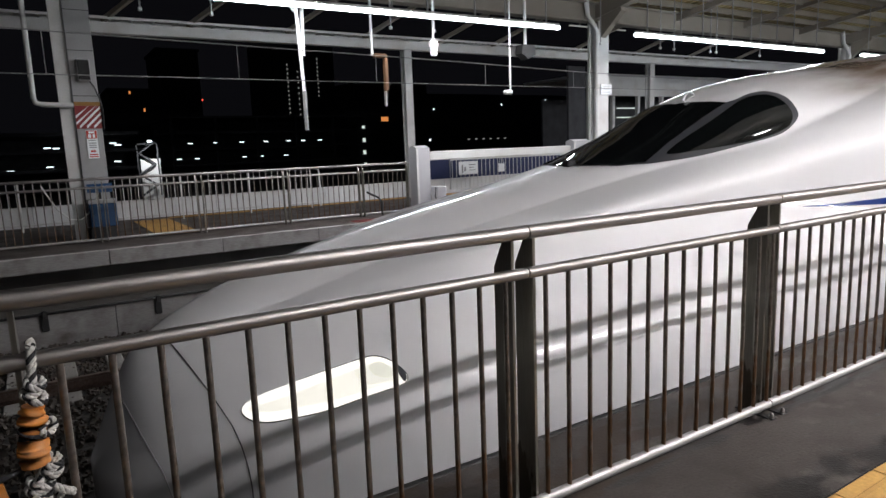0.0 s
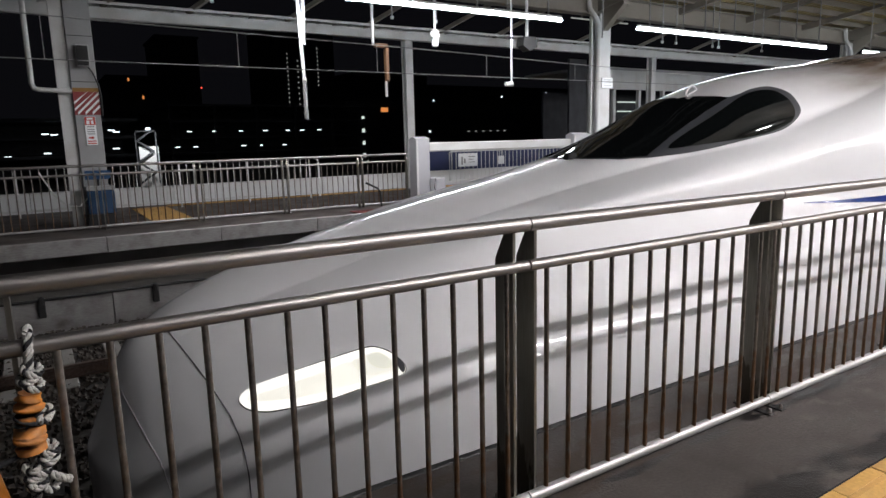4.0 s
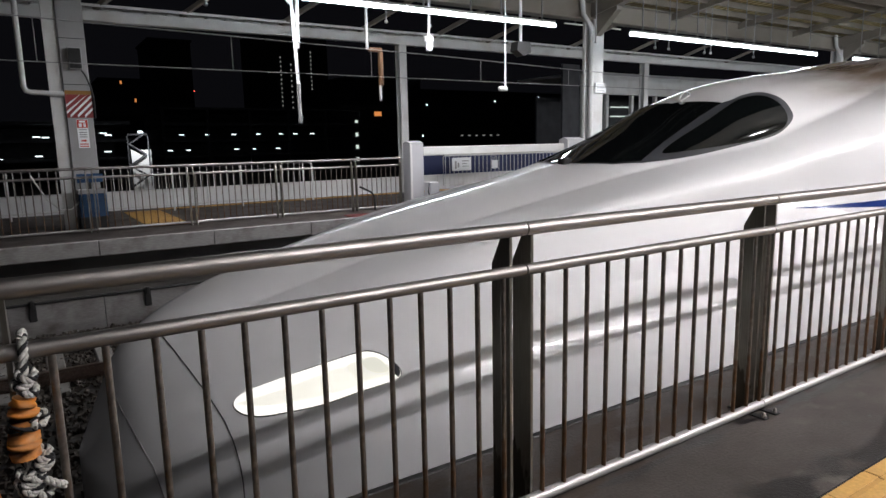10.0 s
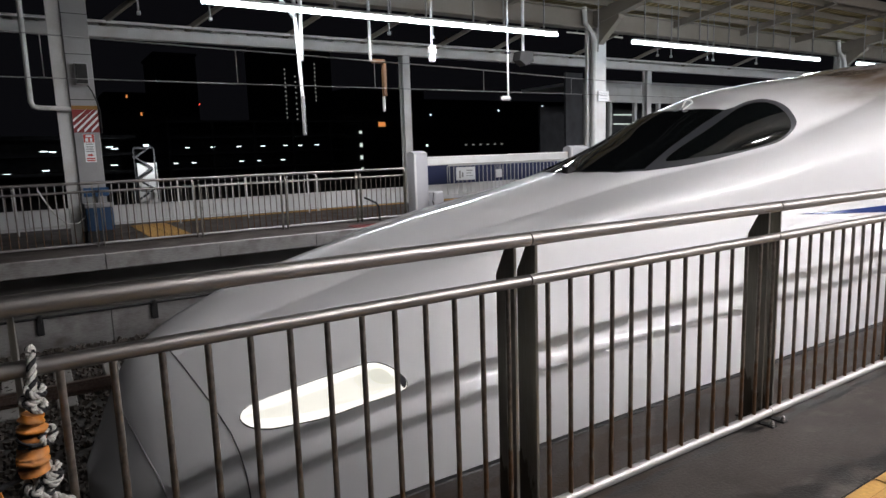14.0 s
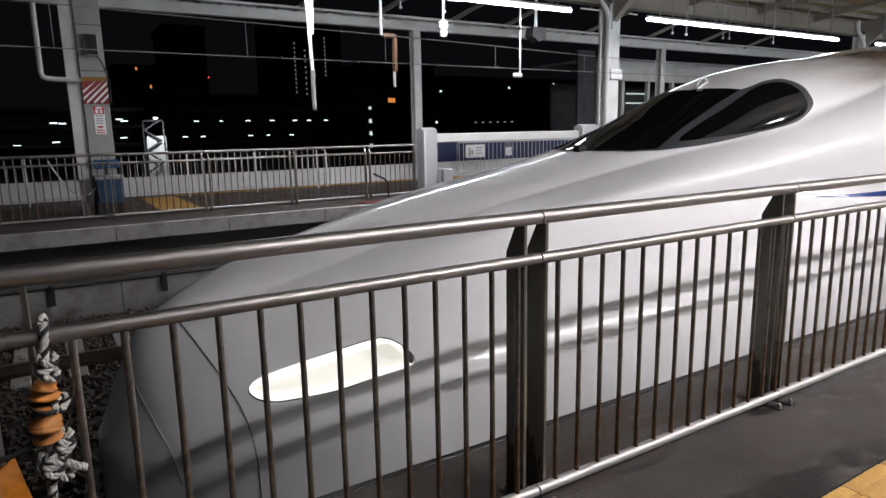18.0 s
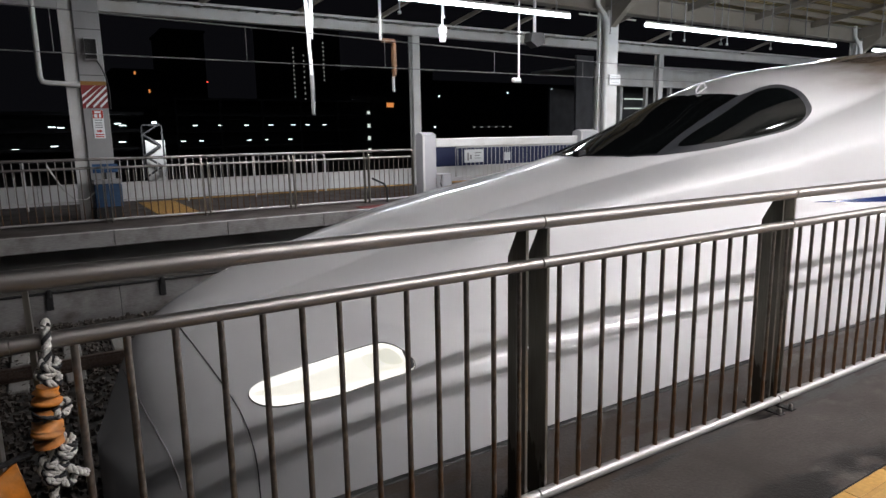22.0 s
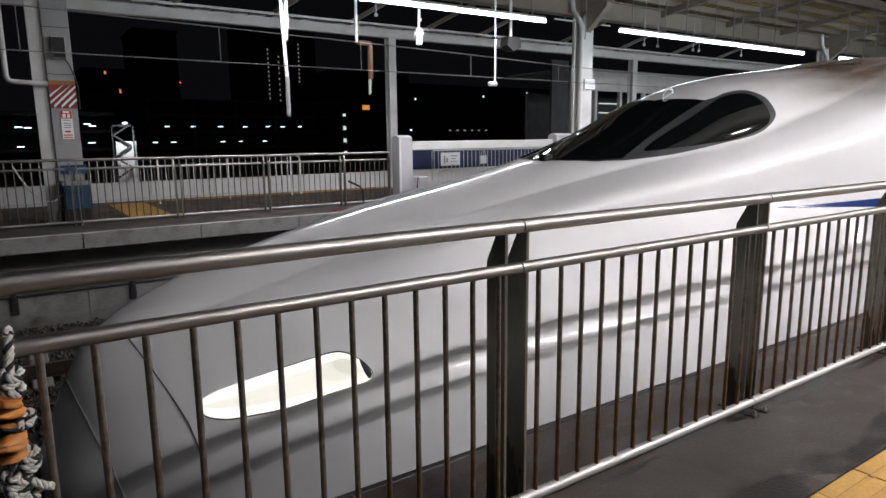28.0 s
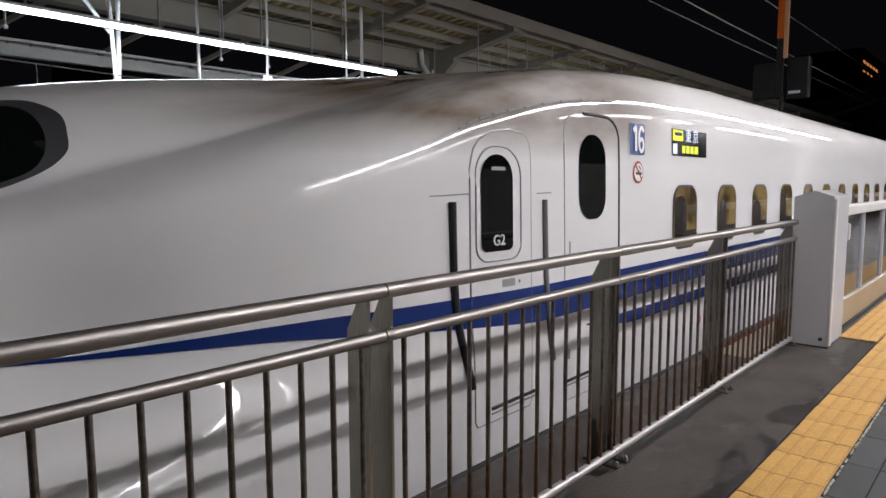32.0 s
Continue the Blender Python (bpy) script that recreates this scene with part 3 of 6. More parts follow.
pipe = thing("cable_pipe", "thin dark cable pipe with brackets along the low wall", "pipe", (0, 12.08, -0.90))
part("pipe", Build().tube([(-10, 0, 0), (30, 0, 0)], 0.022, 8).mesh("pipe", M["dark_metal"]), pipe)
bracket = Build().box(-0.05, 0.05, -0.02, 0.07, -0.28, 0.03, 0.01).box(-0.03, 0.03, -0.05, 0.03, -0.08, 0.05, 0.01).mesh("bracket", M["dark_metal"])
for x in (-4.3, -2.7, -1.0, 0.65, 2.2, 3.8):
    part("bracket", bracket, pipe, at=pose(x, 0, 0))

# ---- tracks ----
for y, label in ((4.63, "steel rails on concrete sleepers under the train"), (10.25, "steel rails on concrete sleepers of the far track")):
    track = thing("railway_track", label, "track", (0, y, -1.47), "tracks")
    prof = [(-0.07, 0.06), (0.07, 0.06), (0.07, 0.075), (0.012, 0.09), (0.012, 0.18), (0.035, 0.19), (0.035, 0.22), (-0.035, 0.22), (-0.035, 0.19), (-0.012, 0.18), (-0.012, 0.09), (-0.07, 0.075)]
    for s in (-0.7175, 0.7175):
        part("rail", Build().plate([(s + a, b) for a, b in prof], "x", -12, 58).mesh("rail", M["rail_steel"]), track)
    sleeper = Build().box(-0.11, 0.11, -1.15, 1.15, 0, 0.062, 0.015).mesh("sleeper", M["concrete"])
    for i in range(24):
        part("sleeper", sleeper, track, at=pose(-5 + i * 0.6, 0, 0))

rng = random.Random(5)
stones = Build()
CUBE = [(-1, -1, -1), (1, -1, -1), (1, 1, -1), (-1, 1, -1), (-0.8, -0.8, 1), (0.8, -0.8, 1), (0.8, 0.8, 1), (-0.8, 0.8, 1)]
CUBE_F = [(0, 3, 2, 1), (4, 5, 6, 7), (0, 1, 5, 4), (1, 2, 6, 5), (2, 3, 7, 6), (3, 0, 4, 7)]
for i in range(9000):
    x, y, r = rng.uniform(-4, 1.5), rng.uniform(2.9, 12.1), rng.uniform(0.015, 0.036)
    m = Matrix.Translation((x, y, -1.46 + rng.uniform(0, 0.03))) @ Euler((rng.uniform(0, 6), rng.uniform(0, 6), rng.uniform(0, 6))).to_matrix().to_4x4()
    stones.add([m @ (Vector(v) * r * rng.uniform(0.6, 1.1)) for v in CUBE], CUBE_F)
tagged(new("ballast_stones", mesh_of("ballast_stones", stones.v, stones.f, M["stone"])), "broken dark grey ballast stones between the rails", "ballast", kind="stuff")

# ---- train ----
RAIL = -1.25
AXIS = 4.63
train = thing("bullet_train", "white high-speed train with a long nose and blue stripe", "train", (0, AXIS, RAIL))


def loft(x0, x1, step):
    xs, x = [], x0
    while x < x1:
        xs.append(x)
        x += step * (0.06 if x < -0.7 else 0.2 if x < 0 else 0.4 if x < 10.6 else 6)
    xs.append(x1)
    angles = [math.radians(-90 + 90 * i / 30) for i in range(30)] + [math.radians(90 * i / 180) for i in range(181)]
    verts, faces = [], []
    for x in xs:
        st = station(x)
        left = [skin(x, a, st) for a in angles]
        verts += [(x, -s, z - RAIL) for s, z in left] + [(x, s, z - RAIL) for s, z in reversed(left[1:-1])]
    n = len(angles) * 2 - 2
    for i in range(len(xs) - 1):
        faces += [(i * n + k, (i + 1) * n + k, (i + 1) * n + (k + 1) % n, i * n + (k + 1) % n) for k in range(n)]
    faces += [tuple(range(n)), tuple(range((len(xs) - 1) * n + n - 1, (len(xs) - 1) * n - 1, -1))]
    return verts, faces


def tidy(me):
    bm = bmesh.new()
    bm.from_mesh(me)
    bmesh.ops.recalc_face_normals(bm, faces=bm.faces)
    bm.to_mesh(me)
    bm.free()
    return me


body = part("body", tidy(mesh_of("body", *loft(TIP, 26.5, 0.2), M["train_white"], True)), train, "glossy white painted nose and body")
part("second_car", tidy(mesh_of("second_car", *loft(27.0, 52.0, 0.5), M["train_white"], True)), train)


def on_side(x, z, off=0.0, flip=1):
    """A place on the skin over (x, z), raised by off; flip -1: the far flank."""
    def at(xx, zz):
        return Vector((xx, -side_at(xx, zz), zz))
    p, e = at(x, z), 0.01
    n = (at(x + e, z) - at(x - e, z)).cross(at(x, z + e) - at(x, z - e)).normalized()
    if n.y > 0:
        n = -n
    p = p + n * off
    return Vector((p.x, p.y * flip, p.z - RAIL)), n


def on_top(x, s, off=0.0):
    def at(xx, ss):
        return Vector((xx, ss, top_at(xx, ss)))
    e = 0.01
    n = (at(x + e, s) - at(x - e, s)).cross(at(x, s + e) - at(x, s - e)).normalized()
    if n.z < 0:
        n = -n
    p = at(x, s) + n * off
    return Vector((p.x, p.y, p.z - RAIL))


def smooth_loop(pts, n=10):
    out, k = [], len(pts)
    for i in range(k):
        p0, p1, p2, p3 = (Vector((*pts[(i + j - 1) % k], 0)) for j in range(4))
        for u in (j / n for j in range(n)):
            q = 0.5 * (2 * p1 + (p2 - p0) * u + (2 * p0 - 5 * p1 + 4 * p2 - p3) * u * u + (3 * p1 - p0 - 3 * p2 + p3) * u**3)
            out.append((q.x, q.y))
    return out


def rounded(x0, x1, z0, z1, r_top, r_low, n=6):
    pts = []
    for cx, cz, r, a in ((x1 - r_top, z1 - r_top, r_top, 0), (x0 + r_top, z1 - r_top, r_top, 90), (x0 + r_low, z0 + r_low, r_low, 180), (x1 - r_low, z0 + r_low, r_low, 270)):
        pts += [(cx + r * math.cos(math.radians(a + 90 * i / n)), cz + r * math.sin(math.radians(a + 90 * i / n))) for i in range(n + 1)]
    return pts


def dense(loop, step=0.06):
    out = []
    for i, p in enumerate(loop):
        q = loop[(i + 1) % len(loop)]
        k = max(1, int(math.hypot(q[0] - p[0], q[1] - p[1]) / step))
        out += [(p[0] + (q[0] - p[0]) * j / k, p[1] + (q[1] - p[1]) * j / k) for j in range(k)]
    return out


def patch(loop, place, rings=7):
    """A skin-hugging patch inside a loop, and its thin edge down to the skin."""
    loop = dense(loop)
    cx, cz = sum(p[0] for p in loop) / len(loop), sum(p[1] for p in loop) / len(loop)
    n = len(loop)
    verts = [place(cx, cz)]
    for r in range(1, rings + 1):
        verts += [place(cx + (p[0] - cx) * r / rings, cz + (p[1] - cz) * r / rings) for p in loop]
    faces = [(0, 1 + i, 1 + (i + 1) % n) for i in range(n)]
    for r in range(rings - 1):
        a, b = 1 + r * n, 1 + (r + 1) * n
        faces += [(a + i, b + i, b + (i + 1) % n, a + (i + 1) % n) for i in range(n)]
    return verts, faces


def decal(name, loop, mat, off, parent=None, label="", flip=1, rings=7, place=None):
    verts, faces = patch(loop, place or (lambda x, z: on_side(x, z, off, flip)[0]), rings)
    return part(name, tidy(mesh_of(name, verts, faces, mat, True)), parent or train, label)


def seam(name, pts, mat, radius=0.006, parent=None, label="", closed=False, off=-0.001):
    pts = dense(pts, 0.05) if closed else pts
    line = [on_side(x, z, off)[0] for x, z in (list(pts) + [pts[0]] if closed else pts)]
    return part(name, Build().tube(line, radius, 6).mesh(name, mat), parent or train, label)


def along(pts, step=0.05):
    return dense(pts, step)[:len(dense(pts, step)) - max(1, int(math.hypot(pts[0][0] - pts[-1][0], pts[0][1] - pts[-1][1]) / step)) + 1]


# cockpit: grey surround, windscreen, side windows
WIND = [(2.923, 0.0), (2.928, 0.057), (2.943, 0.104), (3.008, 0.280), (3.137, 0.462), (3.337, 0.576), (3.510, 0.543), (3.739, 0.500), (3.994, 0.472), (4.232, 0.464), (4.381, 0.469), (4.569, 0.465), (4.504, 0.264), (4.472, 0.044), (4.442, 0.0)]
screen_loop = WIND + [(x, -s) for x, s in reversed(WIND[1:-1])]
grow = [(3.55 + (x - 3.55) * 1.02, s * 1.03) for x, s in screen_loop]
part("windscreen_surround", tidy(mesh_of("windscreen_surround", *patch(grow, lambda x, s: on_top(x, s, 0.004), 12), M["window_frame"], True)), train, "dark grey windscreen surround")
windscreen = part("windscreen", tidy(mesh_of("windscreen", *patch(screen_loop, lambda x, s: on_top(x, s, 0.010), 14), M["dark_glass"], True)), train, "dark curved windscreen")
SIDE_FRAME = smooth_loop([(3.305, 1.238), (3.511, 1.247), (3.880, 1.282), (4.399, 1.362), (4.790, 1.427), (5.004, 1.507), (5.126, 1.600), (5.154, 1.691), (5.157, 1.777), (5.094, 1.830), (5.011, 1.840), (4.846, 1.812), (4.685, 1.766), (4.569, 1.736), (4.381, 1.665), (4.232, 1.603), (3.994, 1.502), (3.739, 1.403), (3.510, 1.315)], 6)
SIDE_GLASS = smooth_loop([(3.583, 1.311), (3.772, 1.390), (4.120, 1.523), (4.477, 1.673), (4.706, 1.756), (4.881, 1.795), (5.009, 1.796), (5.058, 1.745), (5.067, 1.662), (5.036, 1.575), (4.956, 1.505), (4.761, 1.440), (4.476, 1.387), (4.154, 1.351), (3.857, 1.324), (3.626, 1.300)], 6)
for flip in (1, -1):
    frame_part = decal("side_window_surround", SIDE_FRAME, M["window_frame"], 0.007, label="dark grey cockpit window surround", flip=flip, rings=10)
    decal("side_window", SIDE_GLASS, M["dark_glass"], 0.012, label="dark cockpit side window", flip=flip, rings=10)

# headlights
LIGHT = smooth_loop([(-0.096, 0.088), (-0.068, 0.119), (0.005, 0.154), (0.16, 0.203), (0.347, 0.253), (0.54, 0.297), (0.609, 0.297), (0.665, 0.269), (0.701, 0.226), (0.704, 0.197), (0.682, 0.176), (0.616, 0.158), (0.47, 0.127), (0.285, 0.081), (0.126, 0.055), (0.022, 0.040), (-0.051, 0.044), (-0.087, 0.062)], 4)
lx, lz = 0.33, 0.165
for flip in (1, -1):
    unit = decal("headlight", [(lx + (x - lx) * 1.014, lz + (z - lz) * 1.05) for x, z in LIGHT], M["light_rim"], 0.002, label="long slanted headlight with dark rim", flip=flip)
    decal("lens", LIGHT, M["headlight"], 0.006, unit, "lit cream-white headlight lens", flip)
    vane = smooth_loop([(-0.085, 0.088), (0.10, 0.142), (0.34, 0.214), (0.52, 0.264), (0.60, 0.282), (0.650, 0.250), (0.668, 0.190), (0.56, 0.168), (0.38, 0.130), (0.18, 0.096), (0.02, 0.080)], 5)
    decal("reflector", vane, M["headlight_inner"], 0.009, unit, "cream headlight reflector", flip)
    bowl = smooth_loop([(0.46, 0.236), (0.54, 0.268), (0.605, 0.279), (0.645, 0.250), (0.660, 0.205), (0.60, 0.186), (0.50, 0.180)], 5)
    decal("lamp_bowl", bowl, M["headlight_bowl"], 0.012, unit, "shaded lamp bowl", flip)
    deep = smooth_loop([(0.54, 0.258), (0.60, 0.273), (0.636, 0.250), (0.650, 0.212), (0.60, 0.203), (0.55, 0.220)], 5)
    decal("bowl_depth", deep, M["headlight_deep"], 0.014, unit, "dim back of the lamp bowl", flip)
    tip = smooth_loop([(0.668, 0.262), (0.699, 0.226), (0.702, 0.198), (0.684, 0.180), (0.672, 0.200)], 4)
    decal("end_glass", tip, M["light_rim"], 0.014, unit, "dark clear end of the lens", flip, rings=3)

# nose hatch seams
seam("nose_seam", along([(-0.345, 0.392), (-0.335, 0.376), (-0.291, 0.302), (-0.245, 0.217), (-0.214, 0.156), (-0.186, 0.093), (-0.155, 0.018), (-0.136, -0.068), (-0.122, -0.177), (-0.114, -0.286), (-0.112, -0.48)], 0.02), M["train_seam"], 0.0036, off=0.001)
seam("front_seam", along([(-0.625, 0.11), (-0.594, 0.034), (-0.556, -0.062), (-0.521, -0.149), (-0.491, -0.22), (-0.468, -0.335), (-0.455, -0.412)], 0.02), M["pale_seam"], 0.0035, off=0.001)

# wipers and the roof ring
wiper = part("wiper", Build().box(2.90, 3.0, -0.14, -0.06, top_at(2.95, 0.1) - RAIL - 0.01, top_at(2.95, 0.1) - RAIL + 0.05, 0.01).mesh("wiper", M["black_rubber"]), train, "black wiper base")
part("arm", Build().tube([on_top(2.97, -0.10, 0.035), on_top(3.10, -0.03, 0.055), on_top(3.34, 0.08, 0.05), on_top(3.58, 0.16, 0.03)], 0.009, 6).mesh("arm", M["black_rubber"]), wiper)
part("blade", Build().tube([on_top(3.0, -0.16, 0.03), on_top(3.22, -0.02, 0.03), on_top(3.48, 0.12, 0.028), on_top(3.78, 0.22, 0.02)], 0.007, 6).mesh("blade", M["black_rubber"]), wiper)
ring = [on_top(4.60 + 0.10 * math.cos(a), -0.04 + 0.02 * math.cos(a), 0.01 + 0.055 * max(math.sin(a), -0.2)) for a in (2 * math.pi * i / 20 for i in range(21))]
part("lifting_ring", Build().tube(ring, 0.011, 8).mesh("lifting_ring", M["train_white"]), train, "white lifting ring on the cab roof")


# blue stripes
def band(name, xs, low, high, mat, label):
    verts, faces, rows = [], [], 5
    for x in xs:
        a, b = low(x), high(x)
        verts += [on_side(x, a + (b - a) * i / rows, 0.0055)[0] for i in range(rows + 1)]
    k = rows + 1
    for i in range(len(xs) - 1):
        faces += [(i * k + j, (i + 1) * k + j, (i + 1) * k + j + 1, i * k + j + 1) for j in range(rows)]
    return part(name, tidy(mesh_of(name, verts, faces, mat, True)), train, label)


XS = [4.72 + 0.08 * i for i in range(87)] + [12 + 0.5 * i for i in range(29)]
band("main_stripe", XS, lambda x: curve_at((4.7, 5.0, 5.4, 5.73, 6.1, 6.42, 7.02, 7.55, 9.0), (0.803, 0.788, 0.780, 0.768, 0.738, 0.710, 0.654, 0.610, 0.605), x),
     lambda x: curve_at((4.7, 5.0, 5.33, 5.74, 6.1, 6.7, 7.55, 9.0), (0.806, 0.806, 0.822, 0.838, 0.845, 0.845, 0.838, 0.835), x), M["train_blue"], "broad dark blue stripe")
XS = [8.05 + 0.12 * i for i in range(30)] + [12 + 0.5 * i for i in range(29)]
band("lower_stripe", XS, lambda x: curve_at((8.0, 8.7), (0.500, 0.405), x), lambda x: curve_at((8.0, 8.3), (0.505, 0.50), x), M["train_blue"], "thin lower blue stripe")

# driver's door
CAB_X = 7.03
CAB_LOOP = [(7.40, 0.13), (7.405, 1.60), (7.40, 1.68), (7.385, 1.73), (7.356, 1.758), (7.28, 1.772), (7.185, 1.776), (7.10, 1.768), (7.027, 1.75), (6.95, 1.71), (6.903, 1.661), (6.88, 1.60), (6.865, 1.543), (6.86, 0.13), (6.88, 0.10), (7.38, 0.10)]
cab_door = decal("cab_door", CAB_LOOP, M["train_white"], 0.004, label="white cab door", rings=24)
seam("door_gap", CAB_LOOP, M["pale_seam"], 0.007, cab_door, "grey door gap", True)
seam("window_rim", rounded(6.905, 7.30, 1.03, 1.68, 0.17, 0.09), M["pale_seam"], 0.005, cab_door, "grey window rim", True, off=0.006)
decal("door_window", rounded(6.945, 7.22, 1.085, 1.635, 0.13, 0.04), M["dark_glass"], 0.010, cab_door, "dark narrow door window")
decal("vent", rounded(7.115, 7.235, 0.87, 0.915, 0.004, 0.004), M["grey_paint"], 0.008, cab_door, "grey vent")
decal("lock", rounded(7.27, 7.285, 0.88, 0.90, 0.005, 0.005), M["black_rubber"], 0.008, cab_door)
decal("window_label", rounded(7.03, 7.15, 1.545, 1.565, 0.003, 0.003), M["grey_paint"], 0.013, cab_door, "small grey label bar")
# grab rails beside it: dark slots
for x, pts in ((6.665, [(6.728, 1.373), (6.733, 1.0), (6.742, 0.80), (6.768, 0.62), (6.80, 0.47), (6.833, 0.337)]), (7.585, [(7.545, 1.37), (7.55, 1.0), (7.56, 0.8), (7.585, 0.6), (7.61, 0.45), (7.637, 0.337)])):
    g = part("grab_slot", Build().tube([on_side(a, b, 0.004)[0] for a, b in along(pts)], 0.024 if x < 7 else 0.02, 8).mesh("grab_slot", M["black_rubber"] if x < 7 else M["grey_slot"]), train, "dark recessed grab rail slot")
for a, b, z in ((7.0, 7.43, 0.178), (7.80, 8.10, 0.152)):
    step = part("step_slot", Build().tube([on_side(a, z, 0.004)[0], on_side(b, z + 0.004, 0.004)[0]], 0.011, 6).mesh("step_slot", M["black_rubber"]), train, "black step slot under the door")
    part("step_plate", Build().tube([on_side(a, z - 0.03, 0.006)[0], on_side(b, z - 0.026, 0.006)[0]], 0.006, 6).mesh("step_plate", M["grey_paint"]), step)

seam("panel_gap", along([(6.58, 1.405), (6.858, 1.415)]), M["pale_seam"], 0.004, off=0.001)
seam("panel_gap", along([(7.47, 1.41), (7.62, 1.412)]), M["pale_seam"], 0.004, off=0.001)

# passenger door
door = decal("passenger_door", rounded(7.775, 8.505, 0.02, 1.93, 0.16, 0.03), M["train_white"], 0.004, label="white sliding passenger door", rings=24)
seam("door_gap", rounded(7.775, 8.505, 0.02, 1.93, 0.16, 0.03), M["pale_seam"], 0.006, door, "grey door gap", True)
seam("door_seal", [(8.015, 1.934), (8.215, 1.936), (8.345, 1.93), (8.415, 1.908), (8.47, 1.865), (8.50, 1.80), (8.507, 1.6), (8.507, 1.3), (8.507, 1.0), (8.507, 0.7), (8.507, 0.4), (8.505, 0.2), (8.485, 0.08)], M["black_rubber"], 0.013, door, "black door seal")
decal("door_window", rounded(7.945, 8.30, 1.225, 1.80, 0.165, 0.15), M["dark_glass"], 0.010, door, "dark rounded door window")
decal("handle_slot", rounded(7.815, 7.835, 1.01, 1.09, 0.005, 0.005), M["grey_paint"], 0.008, door, "small grey handle slot")
decal("lower_slot", rounded(7.815, 7.840, 0.30, 0.37, 0.005, 0.005), M["grey_paint"], 0.008, door)


# signs on the flank
def letters(text, x, z, size, mat, parent, name="lettering", label="", off=0.012, squeeze=1.0, bold=0.0):
    cu = bpy.data.curves.new(name, "FONT")
    cu.body, cu.size, cu.align_x, cu.align_y, cu.extrude = text, size, "CENTER", "CENTER", 0.001
    cu.offset = bold
    cu.materials.append(mat)
    flat = new(name, cu)
    me = bpy.data.meshes.new_from_object(flat)
    bpy.data.objects.remove(flat)
    bm = bmesh.new()
    bm.from_mesh(me)
    bmesh.ops.triangulate(bm, faces=bm.faces)
    bmesh.ops.subdivide_edges(bm, edges=bm.edges, cuts=2, use_grid_fill=True)
    bm.to_mesh(me)
    bm.free()
    for v in me.vertices:
        v.co = on_side(x + v.co.x * squeeze, z + v.co.y, off + v.co.z)[0]
    tidy(me)
    ob = new(name, me)
    ob.parent = parent
    if label:
        ob["label"] = label
    return ob


def stroke(name, pts, width, mat, parent, label="", off=0.013):
    """A painted stroke of even width along a line on the flank."""
    verts = []
    for i, p in enumerate(pts):
        a, c = pts[max(i - 1, 0)], pts[min(i + 1, len(pts) - 1)]
        dx, dz = c[0] - a[0], c[1] - a[1]
        k = width / 2 / max(math.hypot(dx, dz), 1e-6)
        verts += [on_side(p[0] - dz * k, p[1] + dx * k, off)[0], on_side(p[0] + dz * k, p[1] - dx * k, off)[0]]
    faces = [(2 * i, 2 * i + 2, 2 * i + 3, 2 * i + 1) for i in range(len(pts) - 1)]
    return part(name, tidy(mesh_of(name, verts, faces, mat, True)), parent, label)


sign = decal("car_number_sign", rounded(8.675, 8.925, 1.685, 1.92, 0.022, 0.022), M["sign_blue"], 0.006, label="blue square car number sign")
stroke("numeral", spline([(8.718, 1.862), (8.745, 1.876), (8.762, 1.895), (8.764, 1.86), (8.764, 1.80), (8.764, 1.745), (8.764, 1.712)], 6), 0.036, M["sign_white"], sign, "white car number")
stroke("numeral", spline([(8.888, 1.862), (8.872, 1.892), (8.838, 1.892), (8.817, 1.85), (8.812, 1.79), (8.818, 1.735), (8.845, 1.708), (8.878, 1.718), (8.893, 1.76), (8.880, 1.80), (8.850, 1.812), (8.822, 1.785)], 6), 0.030, M["sign_white"], sign, "white car number")
no_smoke = decal("no_smoking_sign", [(8.815 + 0.085 * math.cos(a), 1.553 + 0.085 * math.sin(a)) for a in (2 * math.pi * i / 28 for i in range(28))], M["sign_red"], 0.005, label="round red and white no smoking sign", rings=3)
decal("disc", [(8.815 + 0.071 * math.cos(a), 1.553 + 0.070 * math.sin(a)) for a in (2 * math.pi * i / 28 for i in range(28))], M["sign_white"], 0.008, no_smoke, rings=3)
decal("cigarette", rounded(8.765, 8.865, 1.535, 1.553, 0.002, 0.002), M["black_rubber"], 0.011, no_smoke, rings=2)
seam("slash", [(8.765, 1.605), (8.815, 1.553), (8.865, 1.501)], M["sign_red"], 0.005, no_smoke, off=0.009)
seam("smoke", [(8.830, 1.560), (8.845, 1.580), (8.825, 1.600)], M["black_rubber"], 0.003, no_smoke, off=0.009)
letters("G2", 7.085, 1.145, 0.085, M["letter_grey"], cab_door, "set_number", "pale grey lettering", 0.016, 1.0, 0.002)
led = decal("destination_display", rounded(9.435, 10.195, 1.700, 1.925, 0.012, 0.012), M["display_black"], 0.006, label="black destination display with lit characters")
decal("lit_block", rounded(9.447, 9.655, 1.825, 1.915, 0.004, 0.004), M["led_yellow"], 0.009, led, "lit yellow train-name block", rings=3)
decal("name_bar", rounded(9.475, 9.625, 1.868, 1.895, 0.004, 0.004), M["display_black"], 0.012, led, rings=2)
decal("lit_small_block", rounded(9.447, 9.535, 1.715, 1.80, 0.004, 0.004), M["led_white"], 0.009, led, "lit white block", rings=3)
letters("東 京", 9.835, 1.868, 0.125, M["led_white"], led, "destination", "lit white destination characters", 0.016, 1.0, 0.0)
for x0, x1 in ((9.635, 9.705), (9.725, 9.795), (9.815, 9.885), (9.905, 9.985)):
    decal("text_bar", rounded(x0, x1, 1.725, 1.79, 0.004, 0.004), M["led_yellow"], 0.009, led, "lit yellow text bar", rings=2)
